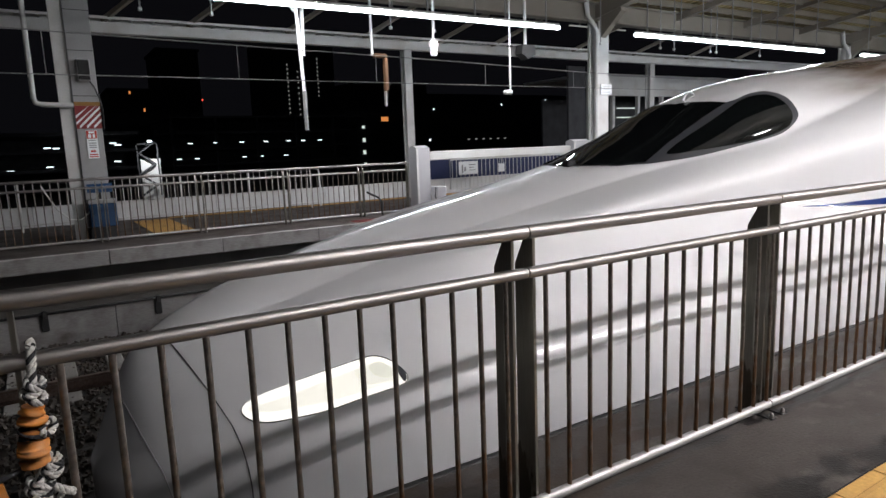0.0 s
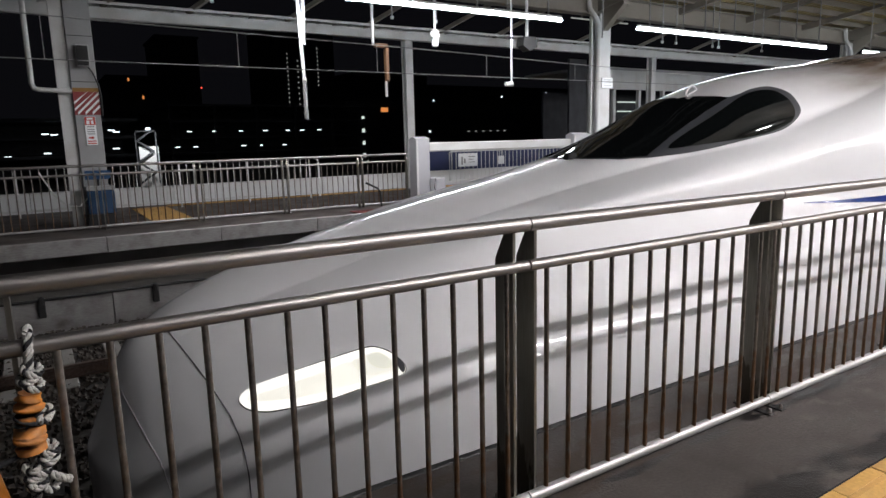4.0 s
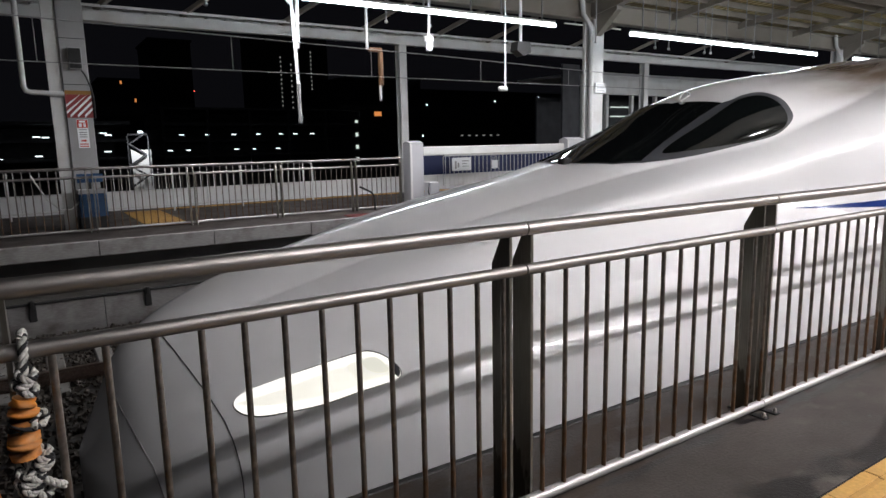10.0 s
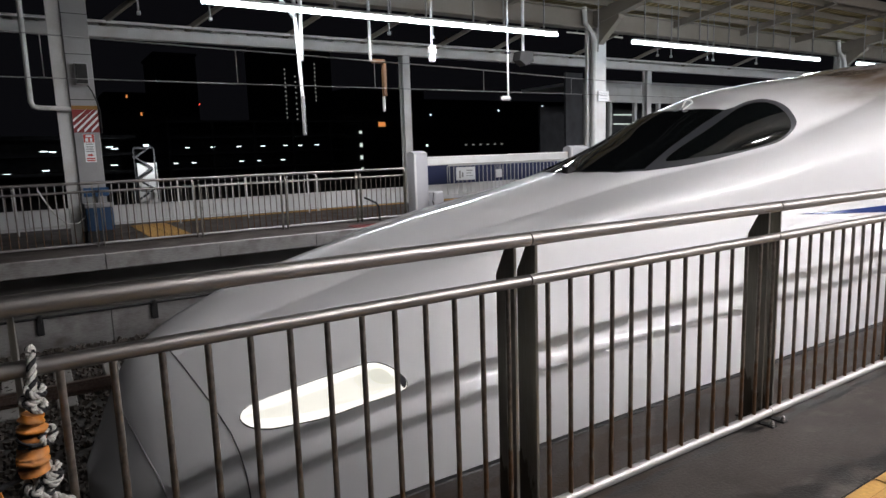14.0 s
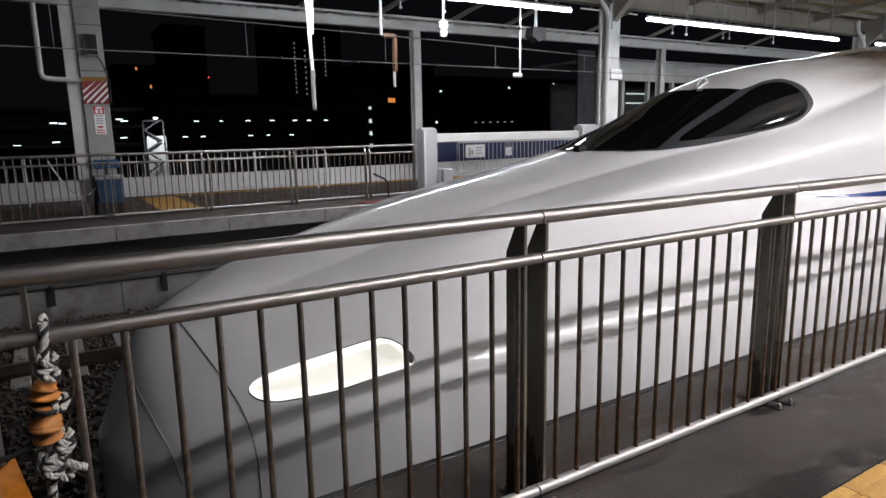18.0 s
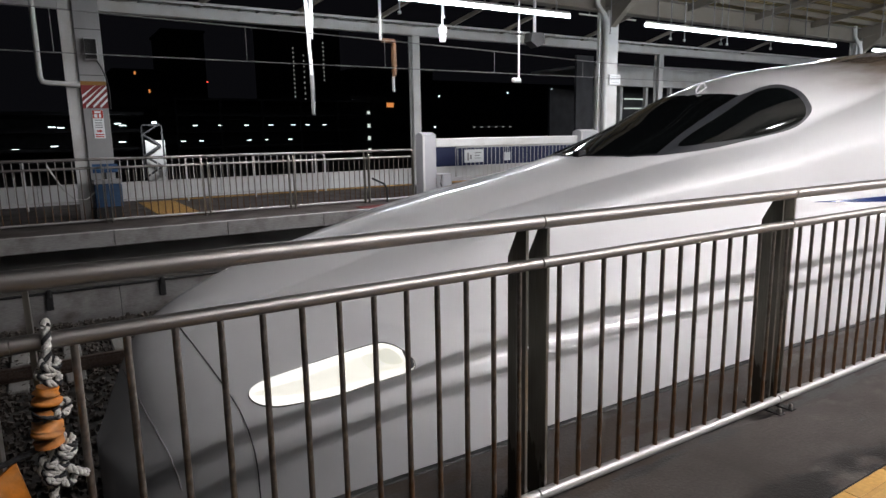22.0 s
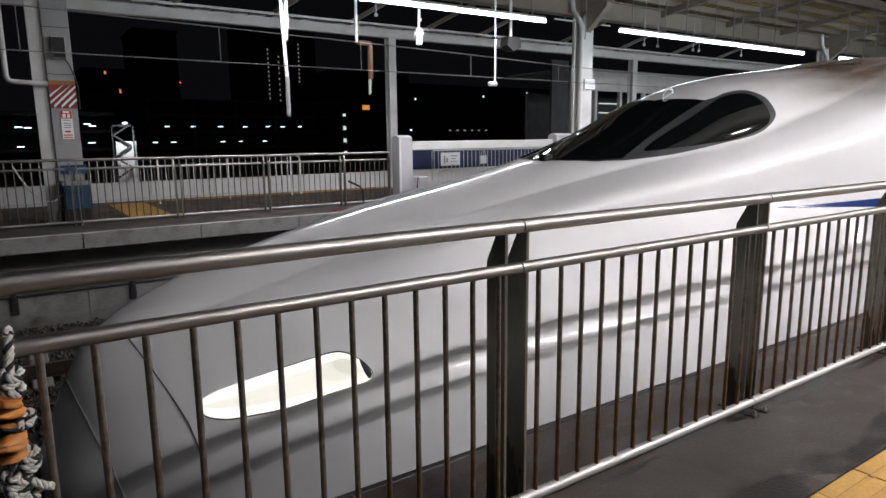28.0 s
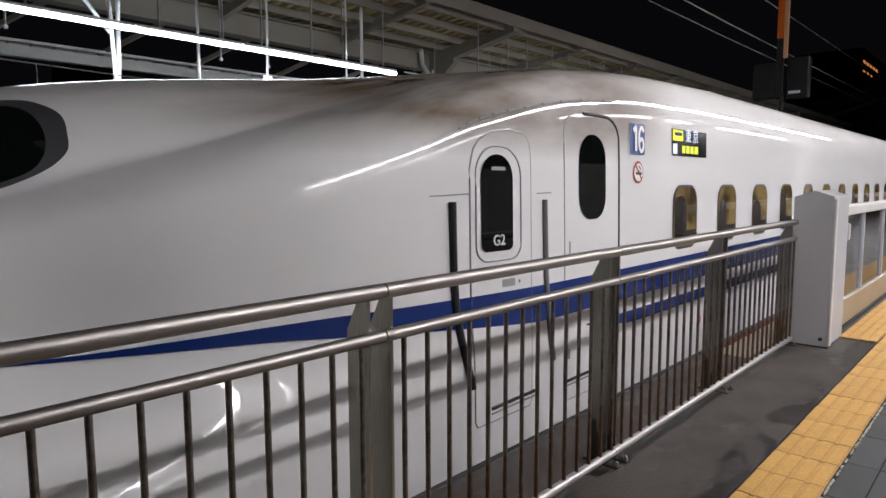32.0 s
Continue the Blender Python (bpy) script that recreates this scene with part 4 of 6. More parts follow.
decal("red_sticker", rounded(10.09, 10.155, 0.165, 0.235, 0.01, 0.01), M["sign_red"], 0.004, label="small red sticker")

# passenger windows
for i in range(16):
    x = 9.732 + 1.04 * i
    w = decal("passenger_window", rounded(x - 0.265, x + 0.265, 0.90, 1.455, 0.15, 0.13), M["light_rim"], 0.003, label="small rounded passenger window", rings=4)
    decal("pane", rounded(x - 0.245, x + 0.245, 0.92, 1.435, 0.135, 0.115), M["lit_pane"], 0.006, w, "pane with warm light inside", rings=5)
    # dark decals on the pane paint the shade at seat and sill
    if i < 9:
        decal("seat_shadow", rounded(x - 0.235, x + 0.02 - 0.05 * (i % 2), 0.935, 1.36 - 0.04 * (i % 3), 0.11, 0.10), M["cabin_shade"], 0.008, w, "dark patch on the pane for a shaded seat back", rings=3)
        decal("sill_shadow", rounded(x - 0.215, x + 0.235, 0.93, 1.06, 0.03, 0.11), M["cabin_shade"], 0.010, w, rings=3)

# roof fairing edge with rivets
fair = [(6.82, 1.768), (6.99, 1.832), (7.235, 1.894), (7.567, 1.958), (7.952, 2.015), (8.46, 2.055)]
fairing = seam("roof_fairing_edge", [(6.82 + 0.05 * i, curve_at([a for a, b in fair], [b for a, b in fair], 6.82 + 0.05 * i)) for i in range(33)], M["pale_seam"], 0.009, label="grey riveted roof fairing edge")
for x in (6.88, 6.98, 7.09, 7.22, 7.38, 7.56, 7.76, 8.0, 8.3):
    p = on_side(x, curve_at([a for a, b in fair], [b for a, b in fair], x), 0.006)[0]
    part("rivet", Build().box(p.x - 0.009, p.x + 0.009, p.y - 0.008, p.y + 0.008, p.z - 0.006, p.z + 0.008, 0.003).mesh("rivet", M["grey_paint"]), fairing)


# ---- fences ----
def fence(x0, x1, y, side, label, phase=0.79):
    """One bay of tube fence: two plate posts, three rails, the pickets and the base nuts. side 1: the platform lies at lower y."""
    ob = thing("platform_fence", label, "fence", (x0, y, 0), "fence bays")
    length = x1 - x0
    fy = -0.02 * side
    part("upper_rail", Build().tube([(0.003, fy, 1.12), (length - 0.003, fy, 1.12)], 0.026, 16).mesh("upper_rail", M["steel"]), ob, "brushed steel handrail")
    part("lower_rail", Build().tube([(0.003, fy, 0.969), (length - 0.003, fy, 0.969)], 0.021, 14).mesh("lower_rail", M["steel"]), ob)
    part("bottom_rail", Build().tube([(0.003, fy, 0.052), (length - 0.003, fy, 0.052)], 0.022, 14).mesh("bottom_rail", M["galvanised"]), ob)
    post = Build().plate([(-0.01 * side, 0.004), (0.095 * side, 0.004), (0.095 * side, 0.985), (0.035 * side, 1.10), (-0.01 * side, 1.10)], "x", -0.006, 0.006).mesh("post", M["steel_dark"])
    foot = Build().box(-0.020, 0.020, -0.088, 0.122, 0.0, 0.007, 0.002).mesh("base_plate", M["dark_metal"])
    nut = Build().tube([(0, 0, 0), (0, 0, 0.010)], 0.0135, 6).tube([(0, 0, 0.009), (0, 0, 0.018), (0, 0, 0.025), (0, 0, 0.027)], [0.0105, 0.0095, 0.006, 0.001], 8).mesh("nut", M["steel"])
    for x in (0.045, length - 0.055):
        p = part("post", post, ob, "dark weathered steel plate post", pose(x, 0, 0))
        part("base_plate", foot, p)
        for u, v in ((0.0, -0.07), (0.0, 0.105)):
            part("nut", nut, p, at=pose(u, v * side, 0.007))
    picket = Build().tube([(0, 0, 0.06), (0, 0, 0.965)], 0.0095, 8, False).mesh("picket", M["picket"])
    n = max(round(length / 0.1165), 2)
    for i in range(n):
        if (i + phase) * length / n < length - 0.02:
            part("picket", picket, ob, at=pose((i + phase) * length / n, fy, 0))
    return ob


for x in (-2.62, -1.02, 0.585, 2.2):
    fence(x, x + 1.605 + (0.01 if x > 0 and x < 1 else 0), 2.3, 1, "brushed steel tube fence bay along the platform edge", 1.14 if x < 0 else 0.79)
fence(3.805, 5.57, 2.3, 1, "brushed steel tube fence bay ending at the gate")
FAR_JOINTS = (-4.95, -3.28, -1.61, 0.06, 1.74, 3.42, 5.1, 6.3)
for a, b in zip(FAR_JOINTS, FAR_JOINTS[1:]):
    fence(a, b, 13.26, -1, "steel tube fence bay on the far platform")

# ---- gates and platform screens ----
def gate_post(x, y, side, height, depth, label):
    g = thing("platform_gate_post", label, "gate", (x, y, 0), "gate housings")
    k = height / 1.40
    part("housing", Build().plate([(-0.165, 0.0), (0.15, 0.0), (0.15, 1.345 * k), (-0.01, 1.40 * k), (-0.165, 1.35 * k)], "x", 0, depth).mesh("housing", M["gate_paint"]), g, "light grey painted housing")
    part("corner_trim", Build().box(-0.004, 0.05, -0.19, -0.166, 0.02, 1.33 * k, 0.006).mesh("corner_trim", M["white_paint"]), g)
    part("foot_plate", Build().box(-0.02, depth, -0.18, 0.17, 0.001, 0.012, 0.003).mesh("foot_plate", M["dark_metal"]), g)
    part("hinge", Build().box(-0.008, 0.0, -0.13, -0.10, 0.06, 0.09, 0.002).mesh("hinge", M["dark_metal"]), g)
    return g


def platform_screen(x0, x1, y, top, label, panel):
    """A half-height platform screen: posts, glass panes, a top beam and a solid foot."""
    s = thing("platform_screen", label, "screen", (x0, y, 0), "platform screens")
    n = round((x1 - x0) / 1.3)
    w = (x1 - x0) / n
    part("top_beam", Build().box(0, x1 - x0, -0.06, 0.06, top - 0.10, top, 0.012).mesh("top_beam", M["white_paint"]), s, "white top beam")
    part("foot_panel", Build().box(0, x1 - x0, -0.04, 0.04, 0.03, 0.30, 0.006).mesh("foot_panel", M[panel]), s, "solid foot panel")
    part("foot_rail", Build().box(0, x1 - x0, -0.06, 0.06, 0.0, 0.028).mesh("foot_rail", M["dark_metal"]), s)
    post = Build().box(-0.015, 0.015, -0.03, 0.03, 0.30, top - 0.10, 0.004).mesh("post", M["gate_paint"])
    sheet = Build().box(0.02, w - 0.02, -0.006, 0.006, 0.302, top - 0.102).mesh("pane", M["dark_tint"])
    for i in range(n + 1):
        part("post", post, s, at=pose(min(max(i * w, 0.015), x1 - x0 - 0.015), 0, 0))
        if i < n:
            g = part("pane", sheet, s, at=pose(i * w, 0, 0))
            g.visible_shadow = False
    return s


gate_post(5.6, 2.16, 1, 1.40, 0.62, "light grey gate housing at the end of the fence")
platform_screen(6.24, 32.0, 2.1, 1.245, "half-height glass platform screen beside the train", "screen_tan")
box = thing("switch_box", "small grey switch box on the screen post", "box", (6.3, 2.02, 0.92))
part("case", Build().box(-0.04, 0.04, -0.03, 0.03, 0, 0.16, 0.01).mesh("case", M["gate_paint"]), box)

gate_post(6.5, 13.36, -1, 1.50, 0.36, "light grey gate housing on the far platform")
gate_post(11.4, 13.36, -1, 1.52, 0.62, "light grey gate housing on the far platform")
far_screen = thing("platform_screen", "white beam of an open platform screen on the far platform", "screen", (6.9, 13.36, 0), "platform screens")
part("top_beam", Build().box(0, 4.48, -0.08, 0.08, 1.15, 1.36, 0.02).mesh("top_beam", M["white_paint"]), far_screen, "white top beam")
part("foot_panel", Build().box(0, 4.48, -0.05, 0.05, 0.0, 0.14, 0.01).mesh("foot_panel", M["gate_paint"]), far_screen)
small = thing("equipment_box", "grey equipment box beside the gate housing", "box", (6.86, 13.05, 0))
part("case", Build().box(-0.02, 0.24, -0.15, 0.12, 0.10, 0.56, 0.02).mesh("case", M["gate_paint"]), small)
part("stand", Build().box(0.03, 0.19, -0.1, 0.08, 0.0, 0.10).mesh("stand", M["grey_paint"]), small)
part("cable", Build().tube([(-0.05, -0.16, 0.55), (-0.09, -0.18, 0.35), (-0.02, -0.18, 0.15), (0.05, -0.17, 0.02)], 0.015, 6).mesh("cable", M["dark_metal"]), small)

# barrier with notices behind the far screen
barrier = thing("inner_barrier", "white tube barrier with notice boards on the far platform", "barrier", (9.9, 17.0, 0))
part("top_rail", Build().tube([(0, 0, 0.15), (0, 0, 1.0), (0.05, 0, 1.05), (6.0, 0, 1.05)], 0.022, 8).mesh("top_rail", M["white_paint"]), barrier)
part("bottom_rail", Build().tube([(0, 0, 0.16), (6.0, 0, 0.16)], 0.016, 8).mesh("bottom_rail", M["white_paint"]), barrier)
bar = Build().tube([(0, 0, 0.0), (0, 0, 1.05)], 0.011, 6).mesh("bar", M["white_paint"])
for i in range(38):
    part("bar", bar, barrier, at=pose(0.16 * i + 0.08, 0, 0))
board = thing("notice_board", "white notice board with small drawings on the barrier", "sign", (10.55, 16.95, 0.58))
part("board", Build().box(-0.36, 0.36, -0.012, 0.012, 0, 0.40, 0.004).mesh("board", M["sign_white"]), board)
for x0, x1, z0, z1 in ((-0.26, -0.20, 0.06, 0.30), (-0.16, -0.10, 0.10, 0.24), (0.02, 0.26, 0.28, 0.31), (0.02, 0.20, 0.20, 0.225), (0.02, 0.26, 0.12, 0.14)):
    part("text_bar", Build().box(x0, x1, -0.016, -0.012, z0, z1).mesh("text_bar", M["grey_paint"]), board)
board = thing("notice_board", "small white notice hung on the barrier", "sign", (11.85, 16.95, 0.60))
part("board", Build().box(-0.12, 0.12, -0.012, 0.012, 0, 0.26, 0.004).mesh("board", M["sign_white"]), board)
part("hook", Build().tube([(-0.08, 0, 0.26), (-0.06, 0, 0.44), (0.06, 0, 0.44), (0.08, 0, 0.26)], 0.01, 6).mesh("hook", M["white_paint"]), board)
setting("blue_screen_far", Build().box(8.9, 40, 17.7, 17.74, 0.0, 1.05), M["blue_panel"], "dark blue screen wall behind the barrier", "wall")

# far white handrail and standing boards
rail = thing("white_handrail", "white tube handrail at the back of the far platform", "handrail", (-8, 16.5, 0))
part("rail", Build().tube([(0, 0, 1.04), (13.3, 0, 1.04), (13.42, 0, 1.0), (13.45, 0, 0.9), (13.45, 0, 0.03)], 0.028, 8).mesh("rail", M["white_paint"]), rail)
part("middle_rail", Build().tube([(0, 0, 0.14), (13.45, 0, 0.14)], 0.02, 8).mesh("middle_rail", M["white_paint"]), rail)
upright = Build().tube([(0, 0, 0.0), (0, 0, 1.04)], 0.02, 8).mesh("upright", M["white_paint"])
bar = Build().tube([(0, 0, 0.14), (0, 0, 1.04)], 0.010, 6, False).mesh("bar", M["white_paint"])
for i in range(9):
    part("upright", upright, rail, at=pose(0.4 + 1.6 * i, 0, 0))
for i in range(84):
    part("bar", bar, rail, at=pose(0.25 + 0.155 * i, 0, 0))
bracket = thing("hand_bracket", "bent dark metal bracket standing on the platform edge", "bracket", (5.32, 12.9, 0))
part("tube", Build().tube([(-0.25, 0, 0.55), (0.02, 0, 0.42), (0.08, 0, 0.34), (0.10, 0, 0.03)], 0.022, 8).mesh("tube", M["dark_metal"]), bracket)

# ---- far canopy ----
GIRDER_Y = 14.1


def column(x, y, w, top, label, pipes=False):
    c = thing("canopy_column", label, "column", (x, y, 0), "canopy columns")
    h = w / 2
    part("shaft", Build().box(-h, h, -h, -h + 0.03, 0, top, 0.004).box(-h, h, h - 0.03, h, 0, top, 0.004).box(-0.015, 0.015, -h + 0.03, h - 0.03, 0, top).mesh("shaft", M["white_paint"]), c, "white steel shaft")
    part("foot", Build().box(-h - 0.06, h + 0.06, -h - 0.06, h + 0.06, 0, 0.03, 0.005).mesh("foot", M["grey_paint"]), c)
    if pipes:
        part("downpipe", Build().tube([(-h - 0.16, -0.3, 0), (-h - 0.16, -0.3, top - 0.35), (-h - 0.2, -0.25, top - 0.15), (-h - 0.35, -0.15, top + 0.1), (-h - 0.35, -0.1, top + 0.55)], 0.07, 10).mesh("downpipe", M["white_paint"]), c, "white rain pipe")
        part("thin_pipe", Build().tube([(-h - 0.32, -0.2, 0), (-h - 0.32, -0.2, top - 0.2)], 0.03, 8).mesh("thin_pipe", M["white_paint"]), c)
    return c


column(13.25, GIRDER_Y, 0.42, 4.8, "white painted steel canopy column with rain pipe", True)
column(27.3, GIRDER_Y, 0.42, 4.8, "white painted steel canopy column with rain pipe", True)
column(8.52, 17.0, 0.24, 4.22, "slim white steel column behind the far platform")
column(19.0, 17.0, 0.24, 4.22, "slim white steel column behind the far platform")

# the clad column with its notices
clad = thing("clad_column", "grey clad column with red striped band and notice", "column", (0.08, 14.0, 0), "canopy columns")
part("cladding", Build().box(-0.21, 0.21, 0.0, 0.30, 0.003, 4.8, 0.01).mesh("cladding", M["grey_paint"]), clad, "grey cladding")
part("white_flange", Build().box(-0.43, -0.215, 0.06, 0.11, 0.0, 4.8, 0.005).mesh("white_flange", M["white_paint"]), clad, "white flange")
part("foot_block", Build().box(-0.25, 0.26, -0.25, 0.0, 0.0, 0.22, 0.01).mesh("foot_block", M["dark_metal"]), clad)
part("orange_band", Build().box(-0.205, 0.215, -0.006, 0.0, 2.432, 2.50).mesh("orange_band", M["mustard"]), clad)
stripe = part("striped_panel", Build().box(-0.205, 0.215, -0.008, 0.0, 2.02, 2.43).mesh("striped_panel", M["stripe_red"]), clad, "dark red and white striped panel")
for i in range(7):
    u = -0.38 + 0.115 * i
    lo, hi = max(u, -0.2), min(u + 0.41, 0.21)
    z0, z1 = 2.022 + (lo - u), 2.022 + (hi - u)
    if hi - lo > 0.02:
        part("white_stripe", Build().plate([(lo, z0), (hi, z1), (hi, min(z1 + 0.05, 2.428)), (lo, min(z0 + 0.05, 2.428))], "y", -0.012, -0.009).mesh("white_stripe", M["sign_white"]), stripe)
for z in (2.6, 3.4, 4.1):
    part("cladding_joint", Build().box(-0.205, 0.205, -0.003, 0.0, z, z + 0.012).mesh("cladding_joint", M["dark_metal"]), clad)
note = thing("warning_notice", "red and white warning notice with small text bars on the column", "sign", (0.10, 13.99, 1.48))
part("sheet", Build().box(-0.09, 0.09, -0.004, 0.0, 0, 0.51).mesh("sheet", M["sign_white"]), note)
part("red_head", Build().box(-0.085, 0.085, -0.008, -0.004, 0.36, 0.505).mesh("red_head", M["sign_red"]), note)
for x0, x1, z0, z1 in ((-0.06, -0.01, 0.375, 0.44), (0.015, 0.055, 0.375, 0.44), (-0.05, 0.05, 0.455, 0.49)):
    part("head_mark", Build().box(x0, x1, -0.010, -0.008, z0, z1).mesh("head_mark", M["sign_white"]), note)
for z in (0.32, 0.27, 0.23, 0.19):
    part("text_bar", Build().box(-0.06, 0.06, -0.007, -0.004, z, z + 0.018).mesh("text_bar", M["grey_paint"]), note)
part("arrow", Build().plate([(-0.045, 0.115), (0.01, 0.115), (0.01, 0.10), (0.05, 0.13), (0.01, 0.16), (0.01, 0.145), (-0.045, 0.145)], "y", -0.008, -0.004).mesh("arrow", M["sign_red"]), note)
for z in (0.02, 0.06):
    part("text_bar", Build().box(-0.07, 0.07, -0.007, -0.004, z, z + 0.02).mesh("text_bar", M["sign_red"]), note)
box = thing("louvre_box", "dark louvred box with a cable on the column", "box", (0.09, 13.99, 2.86))
part("case", Build().box(-0.11, 0.11, -0.13, 0.0, 0, 0.38, 0.012).mesh("case", M["grey_paint"]), box)
part("grille_back", Build().box(-0.092, 0.092, -0.137, -0.131, 0.02, 0.36, 0.002).mesh("grille_back", M["black_rubber"]), box)
slat = Build().box(0, 0.008, -0.148, -0.138, 0.02, 0.36, 0.002).mesh("slat", M["dark_metal"])
for i in range(9):
    part("slat", slat, box, at=pose(-0.088 + 0.021 * i, 0, 0))
part("cable", Build().tube([(0.08, -0.05, 0.0), (0.14, -0.06, -0.10), (0.20, -0.05, -0.28), (0.235, -0.03, -0.48), (0.235, -0.02, -0.85)], 0.014, 6).mesh("cable", M["dark_metal"]), box)
cctv = thing("column_camera", "small dark camera bracket on the column side", "camera", (-0.16, 14.3, 2.75))
part("arm", Build().box(-0.12, 0.0, -0.03, 0.03, 0.22, 0.26, 0.005).box(-0.12, -0.07, -0.03, 0.03, -0.1, 0.25, 0.005).mesh("arm", M["dark_metal"]), cctv)
cabinet = thing("blue_cabinet", "blue metal cabinet on a dark base at the column", "cabinet", (0.10, 13.78, 0))
part("base", Build().box(-0.22, 0.22, -0.15, 0.16, 0, 0.24, 0.01).mesh("base", M["dark_metal"]), cabinet)
part("body", Build().box(-0.20, 0.24, -0.13, 0.16, 0.24, 0.66, 0.012).mesh("body", M["box_blue"]), cabinet, "blue body")
part("lid", Build().box(-0.22, 0.25, -0.15, 0.17, 0.66, 0.74, 0.012).mesh("lid", M["grey_paint"]), cabinet)
part("sign_plate", Build().box(-0.20, 0.22, -0.02, 0.0, 0.86, 1.02, 0.004).mesh("sign_plate", M["box_blue"]), cabinet)
part("sign_stem", Build().box(-0.02, 0.02, 0.0, 0.03, 0.74, 1.0).mesh("sign_stem", M["dark_metal"]), cabinet)
conduit = thing("white_conduit", "white bent conduit pipe beside the column", "pipe", (-0.75, 13.95, 2.45))
part("pipe", Build().tube([(0.03, 0, 2.4), (0.02, 0, 0.10), (0.05, 0, 0.02), (0.12, 0, 0.0), (0.62, 0, -0.02)], 0.045, 10).mesh("pipe", M["white_paint"]), conduit)
wire = thing("loose_cable", "pale loose cable hanging on the fence", "cable", (-0.9, 13.35, 0.0))
part("cable", Build().tube([(0.1, -0.1, 1.04), (0.16, -0.09, 0.9), (0.3, 0.0, 0.62), (0.48, 0.15, 0.42), (0.66, 0.3, 0.40), (0.8, 0.4, 0.52)], 0.014, 6).mesh("cable", M["white_paint"]), wire)

girder = thing("canopy_girder", "grey painted girder along the far canopy", "beam", (0, GIRDER_Y, 4.8))
part("web", Build().box(-12, 55, -0.02, 0.02, 0.0, 0.5).mesh("web", M["girder"]), girder)
part("lower_flange", Build().box(-12, 55, -0.16, 0.16, -0.02, 0.02, 0.004).mesh("lower_flange", M["girder"]), girder)
part("upper_flange", Build().box(-12, 55, -0.16, 0.16, 0.48, 0.52, 0.004).mesh("upper_flange", M["girder"]), girder)
back = thing("cable_tray_beam", "white beam with a cable tray behind the far platform", "beam", (0, 17.0, 4.23))
part("beam", Build().box(-12, 45, -0.09, 0.09, 0, 0.24, 0.006).mesh("beam", M["white_paint"]), back, "white steel beam")
part("tray", Build().box(-12, 45, -0.22, -0.19, 0.28, 0.34).box(-12, 45, 0.17, 0.20, 0.28, 0.34).mesh("tray", M["white_paint"]), back, "white ladder cable tray")
rung = Build().box(-0.015, 0.015, -0.19, 0.17, 0.285, 0.30).mesh("rung", M["white_paint"])
for i in range(60):
    part("rung", rung, back, at=pose(-4 + 0.45 * i, 0, 0))

# roof: rising from the girder to both eaves
EAVE_Y, EAVE_Z = 11.0, 5.62
roof = thing("canopy_roof", "ribbed beige roof sheets over the far platform", "roof", (0, 0, 0))


def roof_z(y):
    return 5.34 + abs(y - GIRDER_Y) * (EAVE_Z - 5.34) / (GIRDER_Y - EAVE_Y)


sheet = Build()
pitch = 0.30
for i in range(int(67 / pitch)):
    x = -12 + i * pitch
    for ya, yb in ((EAVE_Y, GIRDER_Y - 0.02), (GIRDER_Y + 0.02, 17.2)):
        za, zb = roof_z(ya) + 0.10, roof_z(yb) + 0.10
        prof = [(0, 0), (0.12, 0), (0.15, 0.11), (0.27, 0.11), (0.30, 0)]
        v = [(x + a, ya, za + b) for a, b in prof] + [(x + a, yb, zb + b) for a, b in prof]
        sheet.add(v, [(k, k + 1, k + 6, k + 5) for k in range(4)])
part("sheets", mesh_of("sheets", sheet.v, sheet.f, M["roof"]), roof, "ribbed beige sheets")
part("eave_edge", Build().box(-12, 55, EAVE_Y - 0.06, EAVE_Y, EAVE_Z - 0.06, EAVE_Z + 0.24, 0.01).mesh("eave_edge", M["girder"]), roof, "grey eave edge")
for k, y in enumerate((11.35, 12.1, 12.85, 13.55)):
    part("purlin", Build().box(-12, 55, y - 0.04, y + 0.04, roof_z(y) - 0.07, roof_z(y) + 0.095).mesh("purlin", M["girder"]), roof)
for x in (-7.0, -0.3, 3.2, 6.55, 9.9, 13.25, 16.75, 20.3, 23.8, 27.3, 30.8, 34.3, 37.8, 41.3):
    main = abs((x - 13.25) / 14.05 - round((x - 13.25) / 14.05)) < 0.02
    w, d = (0.13, 0.30) if main else (0.07, 0.16)
    rafter = Build().plate([(EAVE_Y, roof_z(EAVE_Y) - 0.02), (EAVE_Y, roof_z(EAVE_Y) - 0.02 - d * 0.5), (GIRDER_Y - 0.02, roof_z(GIRDER_Y) - 0.03 - d * 1.4), (GIRDER_Y - 0.02, roof_z(GIRDER_Y) - 0.03)], "x", -w, w).mesh("rafter", M["girder"])
    part("rafter", rafter, roof, at=pose(x, 0, 0))
    if main:
        part("knee_brace", Build().plate([(GIRDER_Y - 0.21, 4.35), (GIRDER_Y - 0.21, 5.0), (GIRDER_Y - 0.95, 5.05), (GIRDER_Y - 0.95, 4.95)], "x", -0.1, 0.1).mesh("knee_brace", M["girder"]), roof, at=pose(x, 0, 0))
# struts behind, between the girder and the tray beam
for x in (-3, 0.8, 2.6, 5.0, 7.2, 9.6, 11.6, 15.0, 18.0, 21.0, 24.0):
    part("strut", Build().box(-0.05, 0.05, -0.05, 0.05, 0, 3.2, 0.01).mesh("strut", M["girder"]), roof, at=Matrix.Translation((x, 17.0, 4.5)) @ pose(0, 0, 0, 68, 0, 35))

